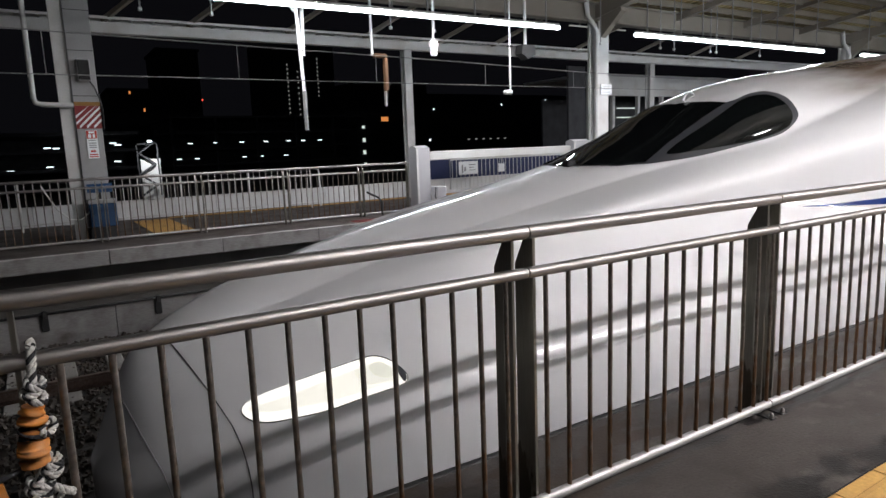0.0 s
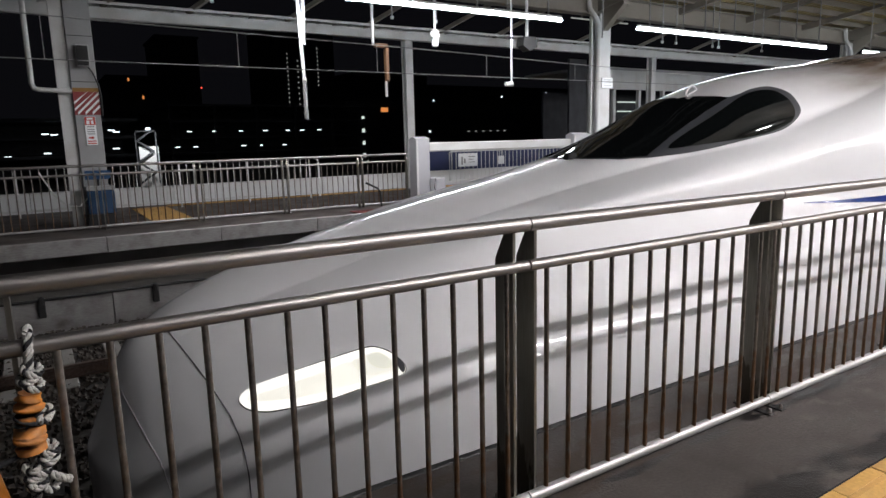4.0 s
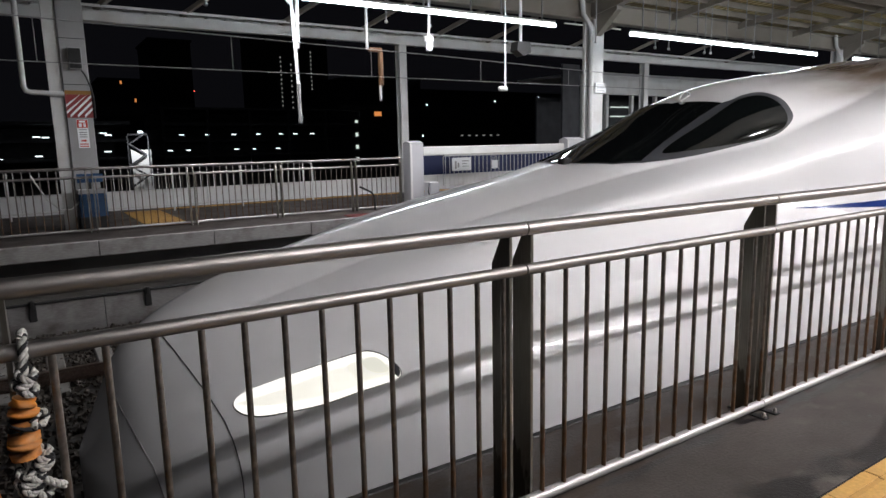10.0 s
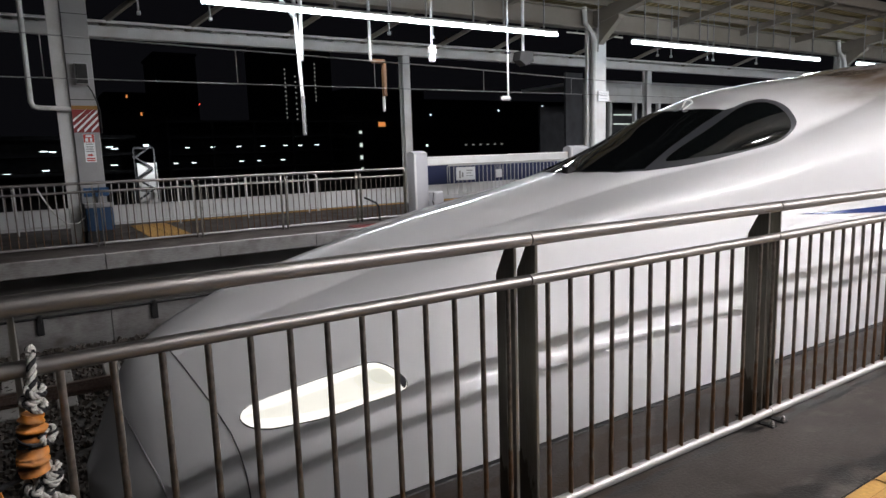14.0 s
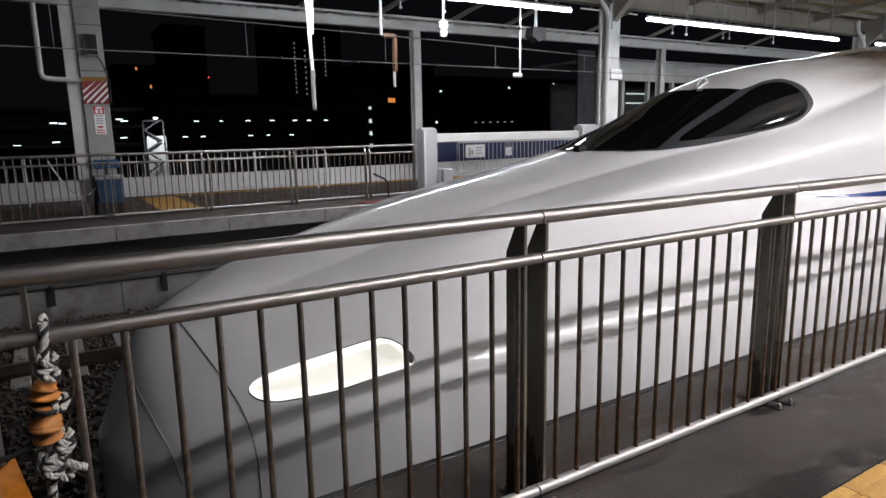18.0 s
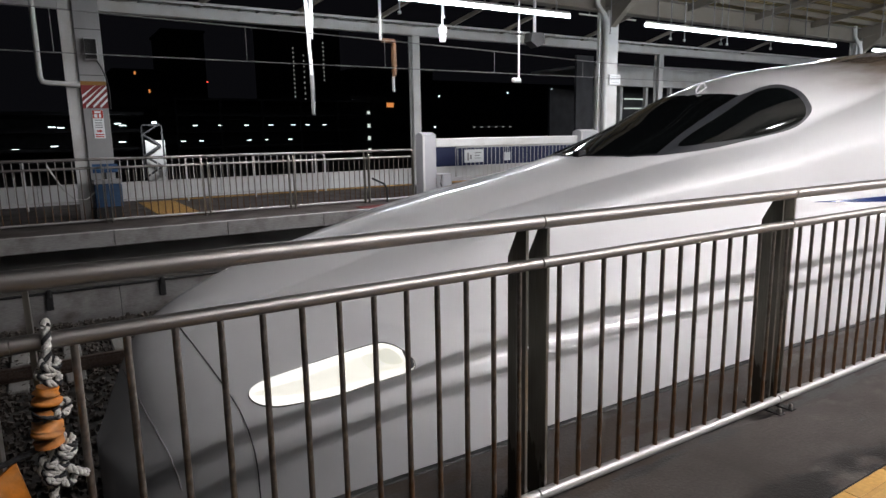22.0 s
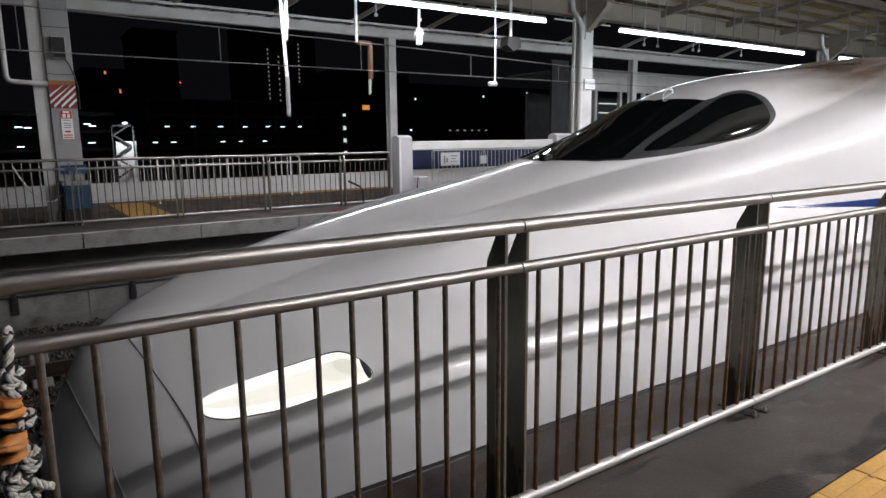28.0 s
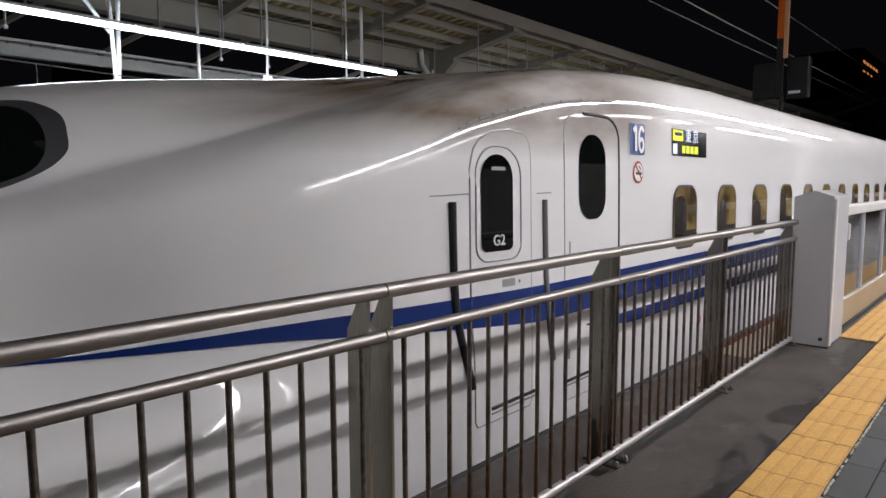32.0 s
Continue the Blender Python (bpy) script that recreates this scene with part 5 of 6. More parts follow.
# this platform's own canopy, over the camera: added unseen, pale to bounce the tubes' light
near_roof = thing("canopy_roof", "unseen pale roof sheets that bounce light over this platform", "roof", (0, 0, 0))
part("sheet", Build().plate([(-8.0, 5.96), (-2.1, 5.4), (2.6, 5.85), (2.6, 5.91), (-2.1, 5.46), (-8.0, 6.02)], "x", 0.0, 50).mesh("sheet", M["near_roof"]), near_roof)
part("girder", Build().box(0, 50, -2.25, -1.95, 4.9, 5.4).mesh("girder", M["girder"]), near_roof)
for x in (2.0, 16.0, 30.0):
    column(x, -2.1, 0.42, 4.9, "white painted steel canopy column on this platform")
# added wall, never in view, closes the space behind the platform
setting("platform_back_wall", Build().box(-14, 60, -9.2, -9.0, -1.6, 3.0), M["concrete"], "unseen grey wall added behind the camera", "wall")

# ---- tube lights, hung on rods ----
for lamp_y, lamp_z, spans, watts in LAMP_ROWS:
    for x0, x1 in spans:
        for i in range(4):
            a, c = x0 + (x1 - x0) * i / 4, x0 + (x1 - x0) * (i + 1) / 4
            t = thing("tube_light", "lit white tube light hung under the canopy", "lamp", ((a + c) / 2, lamp_y, lamp_z), "tube lights")
            h = (c - a) / 2 - 0.015
            part("tube", Build().tube([(-h, 0, 0), (h, 0, 0)], 0.040 if lamp_y > 5 else 0.018, 10).mesh("tube", M["tube" if lamp_y > 5 else "thin_tube" if lamp_y > -2 else "dim_tube"]), t)
            wide = 0.03 if lamp_y < 0 else 0.035
            part("fitting", Build().box(-h, h, -wide, wide, 0.035, 0.09, 0.01).mesh("fitting", M["white_paint"]), t)
            top = (roof_z(lamp_y) if lamp_y > 8 else 5.40 + abs(lamp_y + 2.1) * 0.095) - lamp_z
            rod = Build().tube([(0, 0, 0.07), (0, 0, top + 0.11)], 0.018, 6).mesh("rod", M["grey_paint"])
            for u in (-h * 0.6, h * 0.6):
                part("rod", rod, t, at=pose(u, 0, 0))

# ---- things hung from the far canopy ----
pole = thing("hanging_pole", "white signal pole hung from the canopy by struts", "pole", (3.47, 12.0, 1.85))
part("upper_pole", Build().tube([(0.02, 0, 0.70), (-0.04, 0, 2.3)], 0.032, 10).mesh("upper_pole", M["sign_white"]), pole, "bright white upper pole")
part("lower_pole", Build().tube([(0.02, 0, 0.0), (0.02, 0, 0.70)], 0.038, 10).mesh("lower_pole", M["grey_paint"]), pole, "grey lower pole")
part("side_pole", Build().tube([(0.08, 0.1, 1.35), (0.16, 0.1, 3.7)], 0.04, 8).mesh("side_pole", M["white_paint"]), pole)
part("strut", Build().tube([(-0.06, 0, 2.1), (-0.85, 0, 3.1), (-1.0, 0, 3.6)], 0.035, 8).mesh("strut", M["white_paint"]), pole)
part("strut", Build().tube([(-0.02, 0, 2.2), (-0.16, 0, 3.6)], 0.035, 8).mesh("strut", M["white_paint"]), pole)
for x, z, kind in ((6.33, 3.30, "lamp"), (8.29, 2.52, "camera"), (9.1, 3.45, "speaker")):
    if kind == "lamp":
        h = thing("hanging_fitting", "white fitting hung on a rod under the canopy", "fitting", (x, 12.0, z))
        part("rod", Build().tube([(0, 0, 0.25), (0.02, 0, 2.36)], 0.02, 8).mesh("rod", M["white_paint"]), h)
        part("yoke", Build().box(-0.09, 0.09, -0.05, 0.05, 0.16, 0.30, 0.02).mesh("yoke", M["white_paint"]), h)
        part("head", Build().box(-0.05, 0.06, -0.06, 0.06, 0.0, 0.17, 0.02).mesh("head", M["sign_white"]), h)
    elif kind == "camera":
        h = thing("hanging_camera", "small white camera on a long rod", "camera", (x, 12.0, z))
        part("rod", Build().tube([(0.03, 0, 0.10), (0.03, 0, 3.14)], 0.02, 8).mesh("rod", M["white_paint"]), h)
        part("ring", Build().box(-0.03, 0.09, -0.05, 0.05, 1.05, 1.09, 0.01).mesh("ring", M["dark_metal"]), h)
        part("head", Build().box(-0.16, 0.08, -0.05, 0.05, 0.03, 0.13, 0.03).mesh("head", M["white_paint"]), h)
    else:
        h = thing("hanging_loudspeaker", "black box loudspeaker hung under the canopy", "loudspeaker", (x, 12.4, z))
        part("rod", Build().tube([(0, 0, 0.25), (0, 0, 2.16)], 0.035, 8).mesh("rod", M["white_paint"]), h)
        part("cabinet", Build().plate([(-0.20, 0.06), (0.0, -0.06), (0.22, 0.03), (0.19, 0.26), (-0.16, 0.26)], "y", -0.12, 0.14).mesh("cabinet", M["dark_metal"]), h)
gallows = thing("brown_bracket", "brown hanging bracket under the canopy", "bracket", (5.15, 12.2, 2.4))
part("arm", Build().box(-0.10, 0.17, -0.05, 0.05, 0.84, 0.92, 0.01).mesh("arm", M["brown_paint"]), gallows)
part("drop", Build().box(0.12, 0.19, -0.05, 0.05, 0.2, 0.84, 0.01).mesh("drop", M["brown_paint"]), gallows)
part("rod", Build().tube([(-0.13, 0, 0.88), (-0.13, 0, 3.24)], 0.03, 8).mesh("rod", M["grey_paint"]), gallows)
part("tip", Build().box(0.11, 0.15, -0.03, 0.03, -0.1, 0.2, 0.005).mesh("tip", M["grey_paint"]), gallows)
plate = thing("column_sign", "white sign plate fixed to the canopy column", "sign", (13.3, 13.84, 2.72))
part("plate", Build().box(-0.22, 0.22, -0.02, 0.02, 0.05, 0.33, 0.005).mesh("plate", M["sign_white"]), plate)
for z in (0.10, 0.18, 0.26):
    part("text_bar", Build().box(-0.15, 0.15, -0.024, -0.02, z, z + 0.025).mesh("text_bar", M["letter_grey"]), plate)
for x in (1.0, 2.2, 5.9, 7.0, 12.2, 14.6, 15.2, 16.9, 17.2, 19.5):
    h = thing("hanger_rod", "thin hanger rod under the canopy", "rod", (x, 13.0, 4.0), "hanger rods")
    part("rod", Build().tube([(0, 0, 0.0), (0, 0, roof_z(13.0) - 4.0 + 0.20)], 0.016, 6).mesh("rod", M["grey_paint"]), h)
    part("tip", Build().box(-0.03, 0.03, -0.03, 0.03, -0.03, 0.03, 0.008).mesh("tip", M["white_paint"]), h)
for x in (11.6, 12.9, 14.6, 16.3, 17.9):
    h = thing("small_tube_light", "short lit tube light at the far side of the canopy", "lamp", (x, 16.2, 5.15), "small tube lights")
    part("tube", Build().tube([(-0.45, 0, 0), (0.45, 0, 0)], 0.022, 8).mesh("tube", M["lamp_dim"]), h)
    part("rod", Build().tube([(0, 0, 0), (0, 0, roof_z(16.2) - 5.15 + 0.1)], 0.016, 6).mesh("rod", M["grey_paint"]), h)

# back rooms of the far platform, seen behind the column
shed = thing("platform_building", "white platform building with lit windows", "building", (17.9, 19.0, 0))
part("wall", Build().box(0, 30, 0, 0.2, 3.25, 4.0).box(0, 0.25, 0, 0.2, 0, 3.25).mesh("wall", M["white_paint"]), shed)
for i in range(8):
    part("mullion", Build().box(0, 0.14, 0.02, 0.16, 0.0, 3.24).mesh("mullion", M["white_paint"]), shed, at=pose(1.3 + 1.5 * i, 0, 0))
part("inner_wall", Build().box(0.2, 30, 3.0, 3.1, 0, 3.3).mesh("inner_wall", M["night"]), shed)
for x0, x1, z in ((4.75, 6.2, 2.93), (4.75, 5.9, 2.5), (6.9, 7.9, 2.95)):
    part("lit_strip", Build().box(x0, x1, 2.9, 2.95, z, z + 0.05).mesh("lit_strip", M["lamp_cool"]), shed)
part("roof", Build().box(0, 30, 0, 4, 4.0, 4.1).mesh("roof", M["grey_paint"]), shed)
dark = thing("dark_screen", "dark tall screen behind the column", "screen", (16.0, 18.2, 0))
part("panel", Build().box(0, 0.85, 0, 0.1, 0, 4.2).mesh("panel", M["night"]), dark)

# ---- city at night behind the far platform ----


def dark_block(label, x0, x1, y0, y1, h, lights, name="apartment_building"):
    """A dark building with its lit windows as panes on the front. lights: columns, rows, first x, first z, steps, size, material."""
    b = thing(name, label, "building", (x0, y0, -1.47))
    part("wall", Build().box(0, x1 - x0, 0, y1 - y0, 0, h).mesh("wall", M["night"]), b)
    part("roof", Build().box(-0.3, x1 - x0 + 0.3, -0.3, y1 - y0 + 0.3, h, h + 0.5).mesh("roof", M["night"]), b)
    for cols, rows, fx, fz, sx, sz, w, d, mat in lights:
        pane_mesh = Build().box(-w / 2, w / 2, -0.12, -0.04, -d / 2, d / 2).mesh("window", M[mat])
        for i in range(cols):
            for k in range(rows):
                part("window", pane_mesh, b, at=pose(fx - x0 + i * sx, 0, fz + 1.47 + k * sz))
    return b


garage = thing("parking_garage", "dark open parking garage with rows of lit lamps", "building", (8.0, 80.0, -1.47))
for z in (-1.0, 0.8, 2.7, 4.6, 6.4):
    part("deck", Build().box(5.0, 30, 0, 12, z + 1.0, z + 1.25).mesh("deck", M["night"]), garage)
for i in range(6):
    part("pillar", Build().box(5.0 + 5 * i, 5.3 + 5 * i, 0.3, 0.6, 0, 7.4).mesh("pillar", M["night"]), garage)
part("back_wall", Build().box(5.0, 30, 12, 12.2, 0, 7.6).mesh("back_wall", M["night"]), garage)
lamp = Build().box(-0.26, 0.26, -0.1, 0.1, 0, 0.09, 0.03).mesh("deck_lamp", M["lamp_white"])
for x in (7.1, 10.0, 13.1, 16.1, 19.0, 20.9, 23.2):
    part("deck_lamp", lamp, garage, at=pose(x, 0.4, 4.45))
for x in (5.7, 7.7, 13.3, 15.4, 18.5):
    part("deck_lamp", lamp, garage, at=pose(x, 0.4, 2.67))
left = thing("parking_garage", "dark parking garage with lit lamps beyond the column", "building", (-6.0, 60.0, -1.47))
for z in (0.6, 2.1, 3.6, 5.0):
    part("deck", Build().box(-12, 13, 0, 12, z, z + 0.25).mesh("deck", M["night"]), left)
part("back_wall", Build().box(-12, 13, 12, 12.2, 0, 5.4).mesh("back_wall", M["night"]), left)
lamp = Build().box(-0.26, 0.26, -0.1, 0.1, 0, 0.08, 0.03).mesh("deck_lamp", M["lamp_white"])
for x, z in ((3.6, 3.72), (6.3, 4.0), (6.9, 3.95), (3.7, 2.3), (6.3, 2.5), (6.4, -0.45), (11.0, 4.25), (11.35, 4.1), (11.2, 2.75)):
    part("deck_lamp", lamp, left, at=pose(x, 0.4, z))

stair = thing("stair_tower", "white lit stair tower with dark zigzag stairs", "building", (5.4, 50.0, -1.47))
part("wall", Build().box(0.25, 1.55, 0.6, 0.8, 0, 2.9).mesh("wall", M["white_clean"]), stair, "white wall")
part("upper_frame", Build().box(0.0, 0.08, 0.2, 0.3, 0.3, 4.0).box(1.32, 1.4, 0.2, 0.3, 0.3, 4.0).box(0.0, 1.4, 0.2, 0.3, 3.9, 4.0).mesh("upper_frame", M["night"]), stair)
for k in range(5):
    a, b2 = (0.1, 1.2) if k % 2 == 0 else (1.2, 0.1)
    part("flight", Build().tube([(a, 0.3, 0.3 + 0.75 * k), (b2, 0.3, 1.05 + 0.75 * k)], 0.08, 6).mesh("flight", M["night"]), stair)
part("lamp", Build().box(0.75, 1.05, 0.1, 0.3, 4.05, 4.2, 0.03).mesh("lamp", M["lamp_white"]), stair, "lit lamp")
data = bpy.data.lights.new("stair_light", "POINT")
data.energy, data.shadow_soft_size, data.color = 150, 0.15, (0.95, 0.98, 1.0)
new("stair_light", data).location = (6.5, 49.1, 1.6)

dark_block("dark tower block with columns of tiny lights", 49, 64, 150, 170, 30, ((1, 12, 52.2, 11, 0, 1.0, 0.22, 0.35, "lamp_dim"), (1, 9, 54.7, 10.5, 0, 1.25, 0.22, 0.35, "lamp_dim"), (1, 10, 59.7, 15, 0, 0.95, 0.22, 0.35, "lamp_dim")), "tower_block")
dark_block("dark slab building with a red roof lamp", 24, 32.3, 150, 165, 25.5, ((1, 1, 32.4, 13.8, 0, 0, 0.25, 0.25, "lamp_red"),))
dark_block("dark low building with two dim windows", 14, 24, 150, 165, 17, ((1, 1, 18.0, 15.2, 0, 0, 0.35, 0.6, "lamp_amber"), (1, 1, 20.5, 11.6, 0, 0, 0.35, 0.7, "lamp_amber")))
dark_block("dark building with three stacked lit windows", 44, 50, 100, 112, 9, ((1, 4, 47.0, -0.9, 0, 2.05, 0.5, 0.65, "lamp_cool"),))
dark_block("dark building with a lit amber window", 55, 72, 120, 135, 16, ((1, 1, 61.6, 7.7, 0, 0, 1.6, 0.9, "lamp_amber"), (1, 1, 63.6, 7.7, 0, 0, 1.2, 1.0, "brown_paint")))
grey_roof = thing("grey_roof_house", "dim grey rooftop house", "building", (63.0, 150.0, -1.47))
part("wall", Build().box(0, 5.0, 0, 5, 0, 10.6).mesh("wall", M["concrete"]), grey_roof)
dark_block("dark distant buildings with a few tiny lights", 86, 180, 152, 175, 17, ((1, 1, 93.5, 11.9, 0, 0, 0.35, 0.35, "lamp_white"), (1, 1, 92.0, 3.6, 0, 0, 0.45, 0.45, "lamp_white"), (1, 1, 117, 13.2, 0, 0, 0.4, 0.4, "lamp_white"), (1, 1, 134, 14.6, 0, 0, 0.4, 0.4, "lamp_white"), (6, 1, 105, 3.5, 2.6, 0, 0.7, 0.3, "lamp_dim")))
dark_block("distant tower with a lit amber top floor", 338, 420, 60, 90, 62, ((5, 1, 344, 55.5, 7.5, 0, 5.5, 1.3, "lamp_amber"), (3, 1, 344, 51.5, 9.0, 0, 4.5, 0.8, "lamp_amber")), "tower_block")
red_beam = thing("red_bridge", "dark red steel bridge beam beyond the station", "bridge", (128, 30, 14))
part("beam", Build().tube([(0, 0, 0), (74, 0, 11.5)], 1.6, 6).mesh("beam", M["stripe_red"]), red_beam)
part("lower_edge", Build().tube([(0, -1.7, -1.2), (74, -1.7, 10.2)], 0.25, 6).mesh("lower_edge", M["white_paint"]), red_beam)
for u in (4, 70):
    part("pier", Build().box(u - 1, u + 1, -1, 1, -15.47, u * 11.5 / 74).mesh("pier", M["concrete"]), red_beam)

# overhead wires and the mast between the tracks
for y, z, r, label in ((8.0, 6.4, 0.016, "overhead wire above the tracks"), (8.0, 5.95, 0.012, "overhead wire above the tracks"), (8.0, 7.8, 0.014, "overhead wire above the tracks")):
    w = thing("overhead_wire", label, "wire", (0, y, z), "overhead wires")
    part("wire", Build().tube([(-12 + 0.0, 0, 0.1), (20, 0, 0), (60, 0, 0.12)], r, 6).mesh("wire", M["grey_paint"]), w)
line = thing("overhead_line", "thin pair of overhead wires with droppers above the far track", "wire", (0, 10.2, 2.52), "overhead wires")
HIGH = ((-12, 0.0, 0.84), (-0.05, 0.0, 0.54), (5.68, 0.0, 0.41), (8.66, 0.0, 0.32), (14.0, 0.0, 0.22), (24.0, 0.0, 0.30), (60.0, 0.0, 0.65))
LOW = ((-12, 0.0, 0.04), (0.0, 0.0, 0.02), (20, 0.0, 0.0), (60, 0.0, 0.12))
part("upper_wire", Build().tube(HIGH, 0.009, 6).mesh("upper_wire", M["grey_paint"]), line)
part("contact_wire", Build().tube(LOW, 0.008, 6).mesh("contact_wire", M["grey_paint"]), line)
for x in (-3.2, -0.6, 1.82, 4.07, 6.3, 8.5):
    part("dropper", Build().tube([(x, 0, np.interp(x, [p[0] for p in LOW], [p[2] for p in LOW])), (x, 0, np.interp(x, [p[0] for p in HIGH], [p[2] for p in HIGH]))], 0.005, 5).mesh("dropper", M["grey_paint"]), line)
part("end_mast", Build().tube([(60, 0.2, -3.99), (60, 0.2, 1.0)], 0.12, 8).box(59.9, 60.1, -0.1, 0.3, 0.0, 0.75).mesh("end_mast", M["grey_paint"]), line, "grey steel mast that holds the wires")
mast = thing("signal_mast", "orange and white mast with black signal boxes between the tracks", "mast", (24.3, 7.5, -1.47))
part("lower_post", Build().tube([(0, 0, 0), (0, 0, 6.1)], 0.09, 10).mesh("lower_post", M["dark_metal"]), mast)
part("orange_board", Build().box(-0.13, -0.05, -0.02, 0.20, 8.0, 12.5, 0.01).mesh("orange_board", M["orange_paint"]), mast, "orange board")
part("white_edge", Build().box(-0.135, -0.05, -0.16, -0.025, 7.3, 12.5, 0.01).mesh("white_edge", M["pale_orange"]), mast, "pale orange edge")
part("dark_post", Build().box(-0.10, 0.1, -0.02, 0.20, 6.0, 8.0, 0.01).mesh("dark_post", M["dark_metal"]), mast)
part("signal_box", Build().box(-0.1, 0.3, 0.22, 0.95, 5.95, 7.2, 0.03).mesh("signal_box", M["black_rubber"]), mast, "black signal box")
part("signal_box", Build().box(-0.1, 0.3, -0.85, -0.18, 5.9, 7.3, 0.03).mesh("signal_box", M["black_rubber"]), mast, "black signal box")
part("label_plate", Build().box(-0.12, -0.11, -0.62, -0.25, 6.05, 6.15).mesh("label_plate", M["sign_white"]), mast, "white label bar")

# ---- rope on the fence ----
rope = thing("safety_rope", "black and white knotted rope with orange wraps on the fence", "rope", (-0.955, 2.262, 0.40))
rng = random.Random(11)


def strand(name, pts, r, turns, mats, parent):
    """Twisted strands round a bent line."""
    pts = [Vector(p) for p in pts]
    k = len(pts) - 1
    for s in range(3):
        line = []
        for i in range(k * 8 + 1):
            u = i / 8
            j = min(int(u), k - 1)
            p = pts[j].lerp(pts[j + 1], u - j)
            d = (pts[j + 1] - pts[j]).normalized()
            a = d.cross(Vector((0.3, 1, 0.2))).normalized()
            t = 2 * math.pi * (turns * u / k + s / 3)
            line.append(p + r * 0.55 * (math.cos(t) * a + math.sin(t) * d.cross(a)))
        part(name, Build().tube(line, r * 0.62, 6).mesh(name, M[mats[s]]), parent)


strand("strand", [(0.012, -0.0, 0.605), (0.010, -0.012, 0.57), (0.006, -0.014, 0.53), (0.008, -0.016, 0.495)], 0.010, 2.5, ("rope_white", "rope_white", "rope_black"), rope)
strand("strand", [(0.012, 0.0, 0.607), (0.012, 0.030, 0.612), (0.012, 0.055, 0.58)], 0.010, 1.5, ("rope_white", "rope_white", "rope_black"), rope)
for cx, cz, rx, rz, tilt in ((0.012, 0.522, 0.017, 0.010, 20), (0.002, 0.505, 0.018, 0.009, -15), (0.012, 0.487, 0.017, 0.009, 25), (0.026, 0.41, 0.014, 0.016, 70)):
    line = []
    for i in range(15):
        a = 2 * math.pi * i / 14
        q = Vector((rx * math.cos(a), -0.018 + 0.02 * math.sin(a), rz * math.sin(a) * 0.8))
        q.rotate(Euler((0, math.radians(tilt), 0)))
        line.append(Vector((cx, 0, cz)) + q)
    strand("knot_strand", line, 0.0078, 4, ("rope_white", "rope_white", "rope_black"), rope)


def lump(name, z0, z1, r0, r1, mat, x0, x1, label=""):
    pts, rad, n = [], [], 9
    for i in range(n):
        u = i / (n - 1)
        pts.append((x0 + (x1 - x0) * u + rng.uniform(-0.002, 0.002), -0.018, z0 + (z1 - z0) * u))
        rad.append((r0 + (r1 - r0) * u) * (0.72 + 0.28 * math.sin(math.pi * min(max(u, 0.08), 0.92))) * rng.uniform(0.93, 1.07))
    part(name, Build().tube(pts, rad, 14).mesh(name, M[mat]), rope, label)


lump("orange_wrap", 0.405, 0.468, 0.034, 0.029, "rope_orange", -0.006, 0.0, "worn orange tape wrap")
lump("black_band", 0.392, 0.410, 0.031, 0.031, "rope_black", -0.010, -0.006, "black tape band")
lump("orange_wrap", 0.325, 0.396, 0.037, 0.035, "rope_orange", -0.010, -0.010, "worn orange tape wrap")
for i in range(9):
    cx, cz = rng.uniform(-0.02, 0.024), 0.325 - 0.011 * i
    rx, rz, tilt = rng.uniform(0.013, 0.021), rng.uniform(0.008, 0.013), rng.uniform(-50, 50)
    line = []
    for k in range(15):
        a = 2 * math.pi * k / 14
        q = Vector((rx * math.cos(a), -0.02 + 0.02 * math.sin(a), rz * math.sin(a)))
        q.rotate(Euler((0, math.radians(tilt), 0)))
        line.append(Vector((cx, 0, cz)) + q)
    strand("knot_strand", line, 0.0078, 4, ("rope_white", "rope_white", "rope_black"), rope)
strand("strand", [(0.02, -0.02, 0.26), (0.045, -0.03, 0.245), (0.062, -0.03, 0.238)], 0.009, 1.5, ("rope_white", "rope_white", "rope_white"), rope)
strand("strand", [(-0.01, -0.02, 0.235), (-0.015, -0.02, 0.18), (-0.018, -0.015, 0.10), (-0.014, -0.01, 0.02), (-0.01, 0.0, -0.25)], 0.011, 7, ("rope_white", "rope_white", "rope_black"), rope)
flag = thing("orange_flag", "crumpled orange flag tied beside the rope", "flag", (-1.035, 2.262, 0.50))
part("cloth", Build().plate([(-0.05, 0.16), (0.0, 0.20), (0.014, 0.13), (0.03, 0.05), (0.0, 0.0), (-0.06, 0.02)], "y", -0.016, -0.006).mesh("cloth", M["rope_orange"]), flag)
part("tie", Build().tube([(-0.06, -0.01, 0.19), (-0.01, -0.02, 0.205), (0.035, -0.015, 0.215), (0.06, -0.01, 0.222)], 0.007, 6).mesh("tie", M["rope_black"]), flag)

# ---- paving pieces ----
TILE = 0.315


def tactile_piece(size):
    b = Build().box(0.004, size - 0.004, 0.003, size - 0.003, 0.001, 0.008, 0.002)
    w = size / 4
    for k in range(4):
        b.box(0.004, size - 0.004, w * k + 0.010, w * (k + 1) - 0.010, 0.008, 0.013, 0.0035)
    return b.mesh("tactile_tile", M["tactile"])


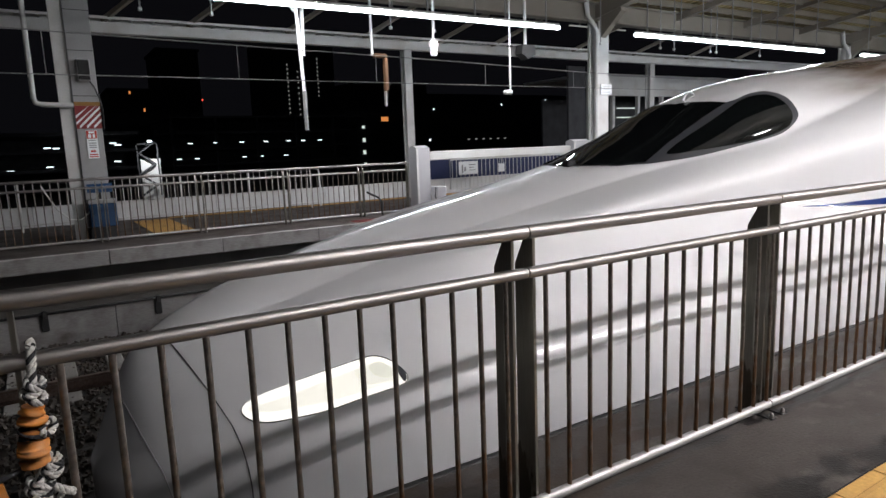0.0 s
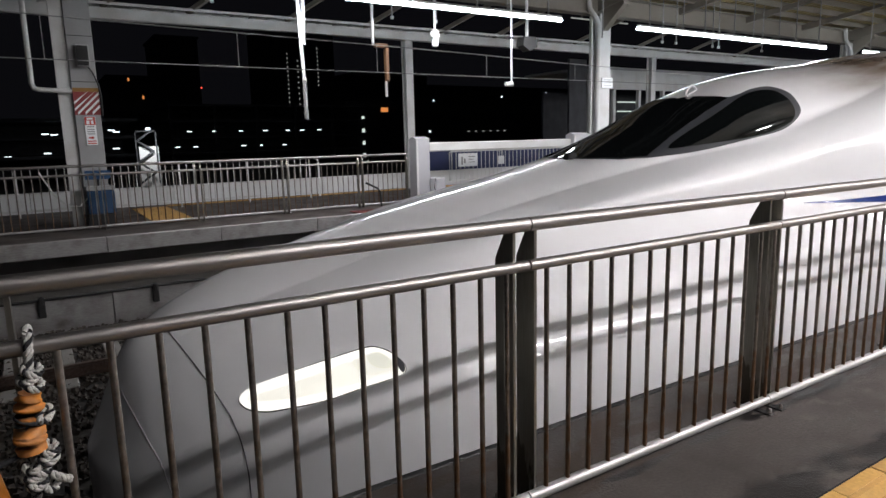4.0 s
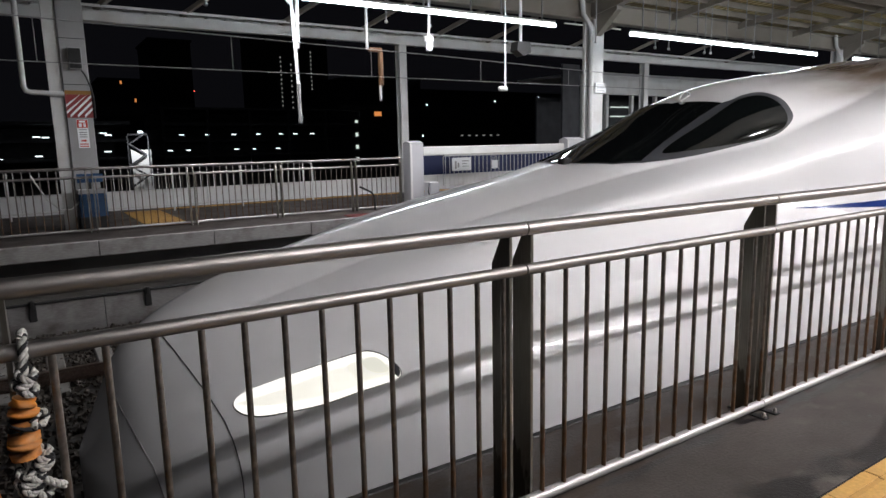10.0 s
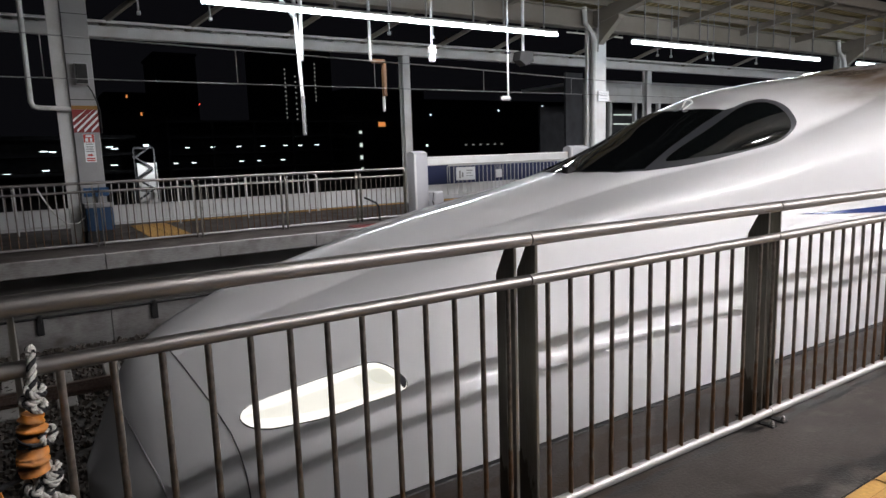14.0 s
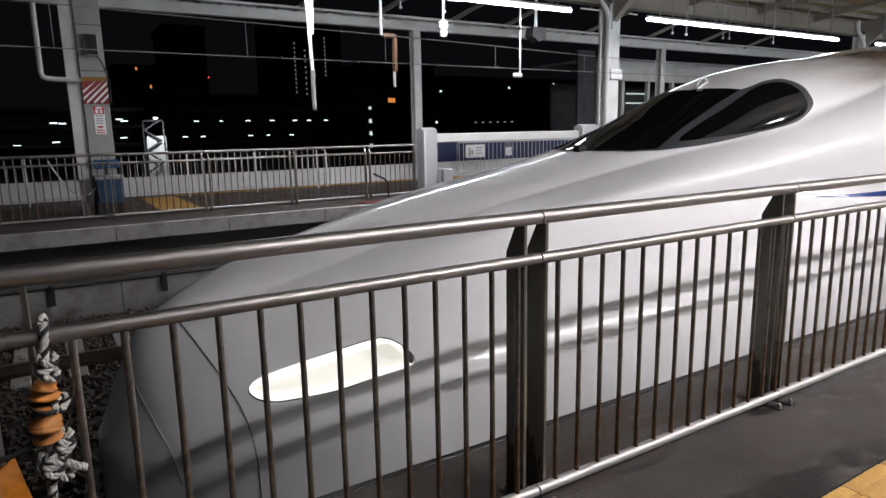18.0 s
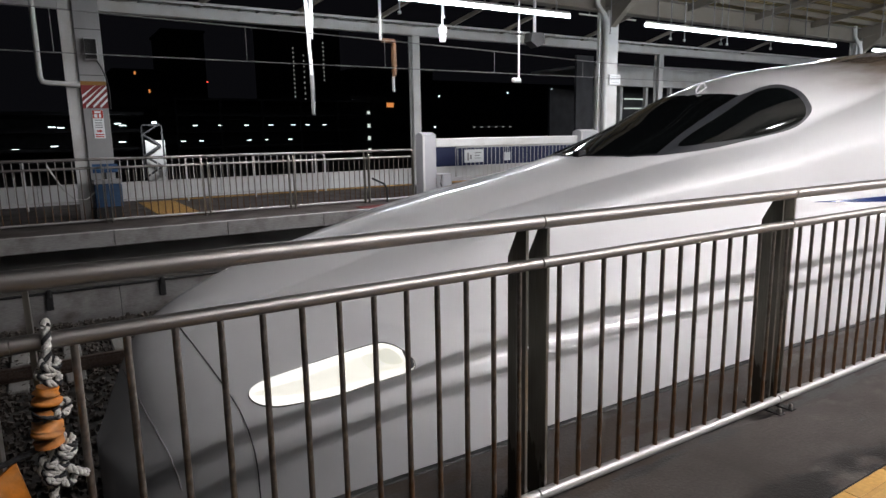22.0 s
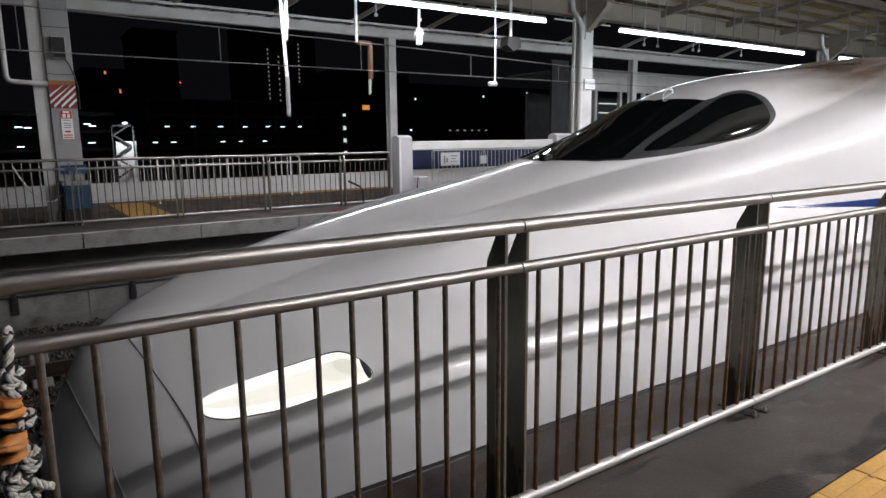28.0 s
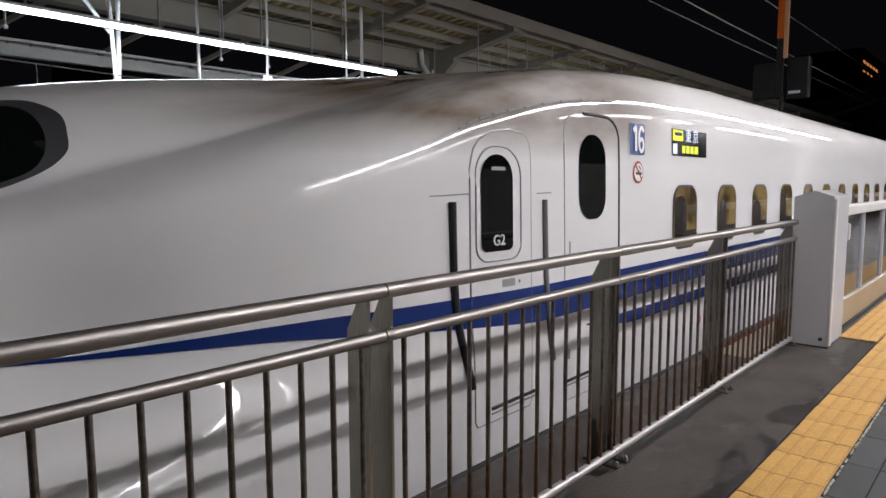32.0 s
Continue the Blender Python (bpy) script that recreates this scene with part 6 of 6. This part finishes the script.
near_strip = thing("tactile_strip", "worn yellow tactile tiles along the platform", "tactile paving", (0, 0, 0), kind="structure")
piece = tactile_piece(TILE)
rng = random.Random(3)
for i in range(-6, 26):
    part("tactile_tile", piece, near_strip, at=pose(0.075 + i * TILE, 1.372 + rng.uniform(-0.003, 0.003), rng.uniform(0, 0.0015), 0, 0, rng.uniform(-0.4, 0.4)))
for i in range(20):
    for j in (0, 1):
        part("tactile_tile", piece, near_strip, at=pose(6.13 + (i + (6 if j == 0 else 0)) * TILE, 1.372 + TILE * (1 if j else 0) + 0.002, rng.uniform(0, 0.0015)) if j else pose(8.27 + i * TILE, 1.374, 0))
bed = setting("tactile_bed", Build().box(-1.9, 8.26, 1.362, 1.697, 0.0005, 0.003), M["grout"], "dark joint bed under the tactile tiles", "floor")
pavers = thing("platform_pavers", "dark blue-grey paving slabs beside the tactile strip", "paving", (0, 0, 0), kind="structure")
rows = ((1.215, 1.358), (0.755, 1.210), (0.295, 0.750), (-0.165, 0.290), (-0.625, -0.170))
for y0, y1 in rows:
    slab = Build().box(0.004, 0.476, y0 + 0.003, y1 - 0.001, 0.001, 0.007, 0.002).mesh("paver", M["paver"])
    for i in range(-4, 22):
        part("paver", slab, pavers, at=pose(0.12 + i * 0.48, 0, rng.uniform(0, 0.002)))
setting("paver_bed", Build().box(-1.85, 10.7, -0.63, 1.361, 0.0005, 0.003), M["grout"], "dark joints between the paving slabs", "floor")

chips = Build()
rng = random.Random(21)
for i in range(420):
    x, r = rng.uniform(-1.5, 8.2), rng.uniform(0.004, 0.016)
    n = rng.randint(5, 7)
    ring = [(x + 1.9 * r * math.cos(6.283 * k / n) * rng.uniform(0.6, 1.2), 1.364 + rng.uniform(-0.003, 0.003) + 0.5 * r * math.sin(6.283 * k / n) * rng.uniform(0.5, 1.2)) for k in range(n)]
    chips.add([(a, b, 0.002) for a, b in ring] + [(a, b, 0.0085 + 0.001 * (i % 4)) for a, b in ring], [tuple(range(n, 2 * n))] + [(k, (k + 1) % n, n + (k + 1) % n, n + k) for k in range(n)])
tagged(new("mortar_chips", mesh_of("mortar_chips", chips.v, chips.f, M["mortar"])), "pale crumbled mortar along the tactile tiles", "mortar", kind="stuff")

far_strip = thing("tactile_strip", "yellow tactile tiles on the far platform", "tactile paving", (0, 0, 0), kind="structure")
piece = tactile_piece(0.38)
for i in range(9):
    for j in range(2):
        part("tactile_tile", piece, far_strip, at=pose(0.95 + j * 0.38, 13.42 + i * 0.38, 0.002))
for i in range(30):
    part("tactile_tile", piece, far_strip, at=pose(1.75 + i * 0.38, 16.84, 0.002))
for i in range(12):
    part("tactile_tile", piece, far_strip, at=pose(6.9 + i * 0.38, 13.62, 0.002))


def motions():
    walk(train, [(t, pose(-d, AXIS, RAIL)) for t, d in (
        (0, 0), (10, 0), (20, 0), (26.8, 0), (27.1, 0.004), (27.5, 0.035), (28, 0.12), (28.5, 0.27), (29, 0.52), (29.5, 0.885),
        (30, 1.40), (30.5, 2.07), (31, 2.90), (31.5, 3.87), (32, 4.99))])


motions()
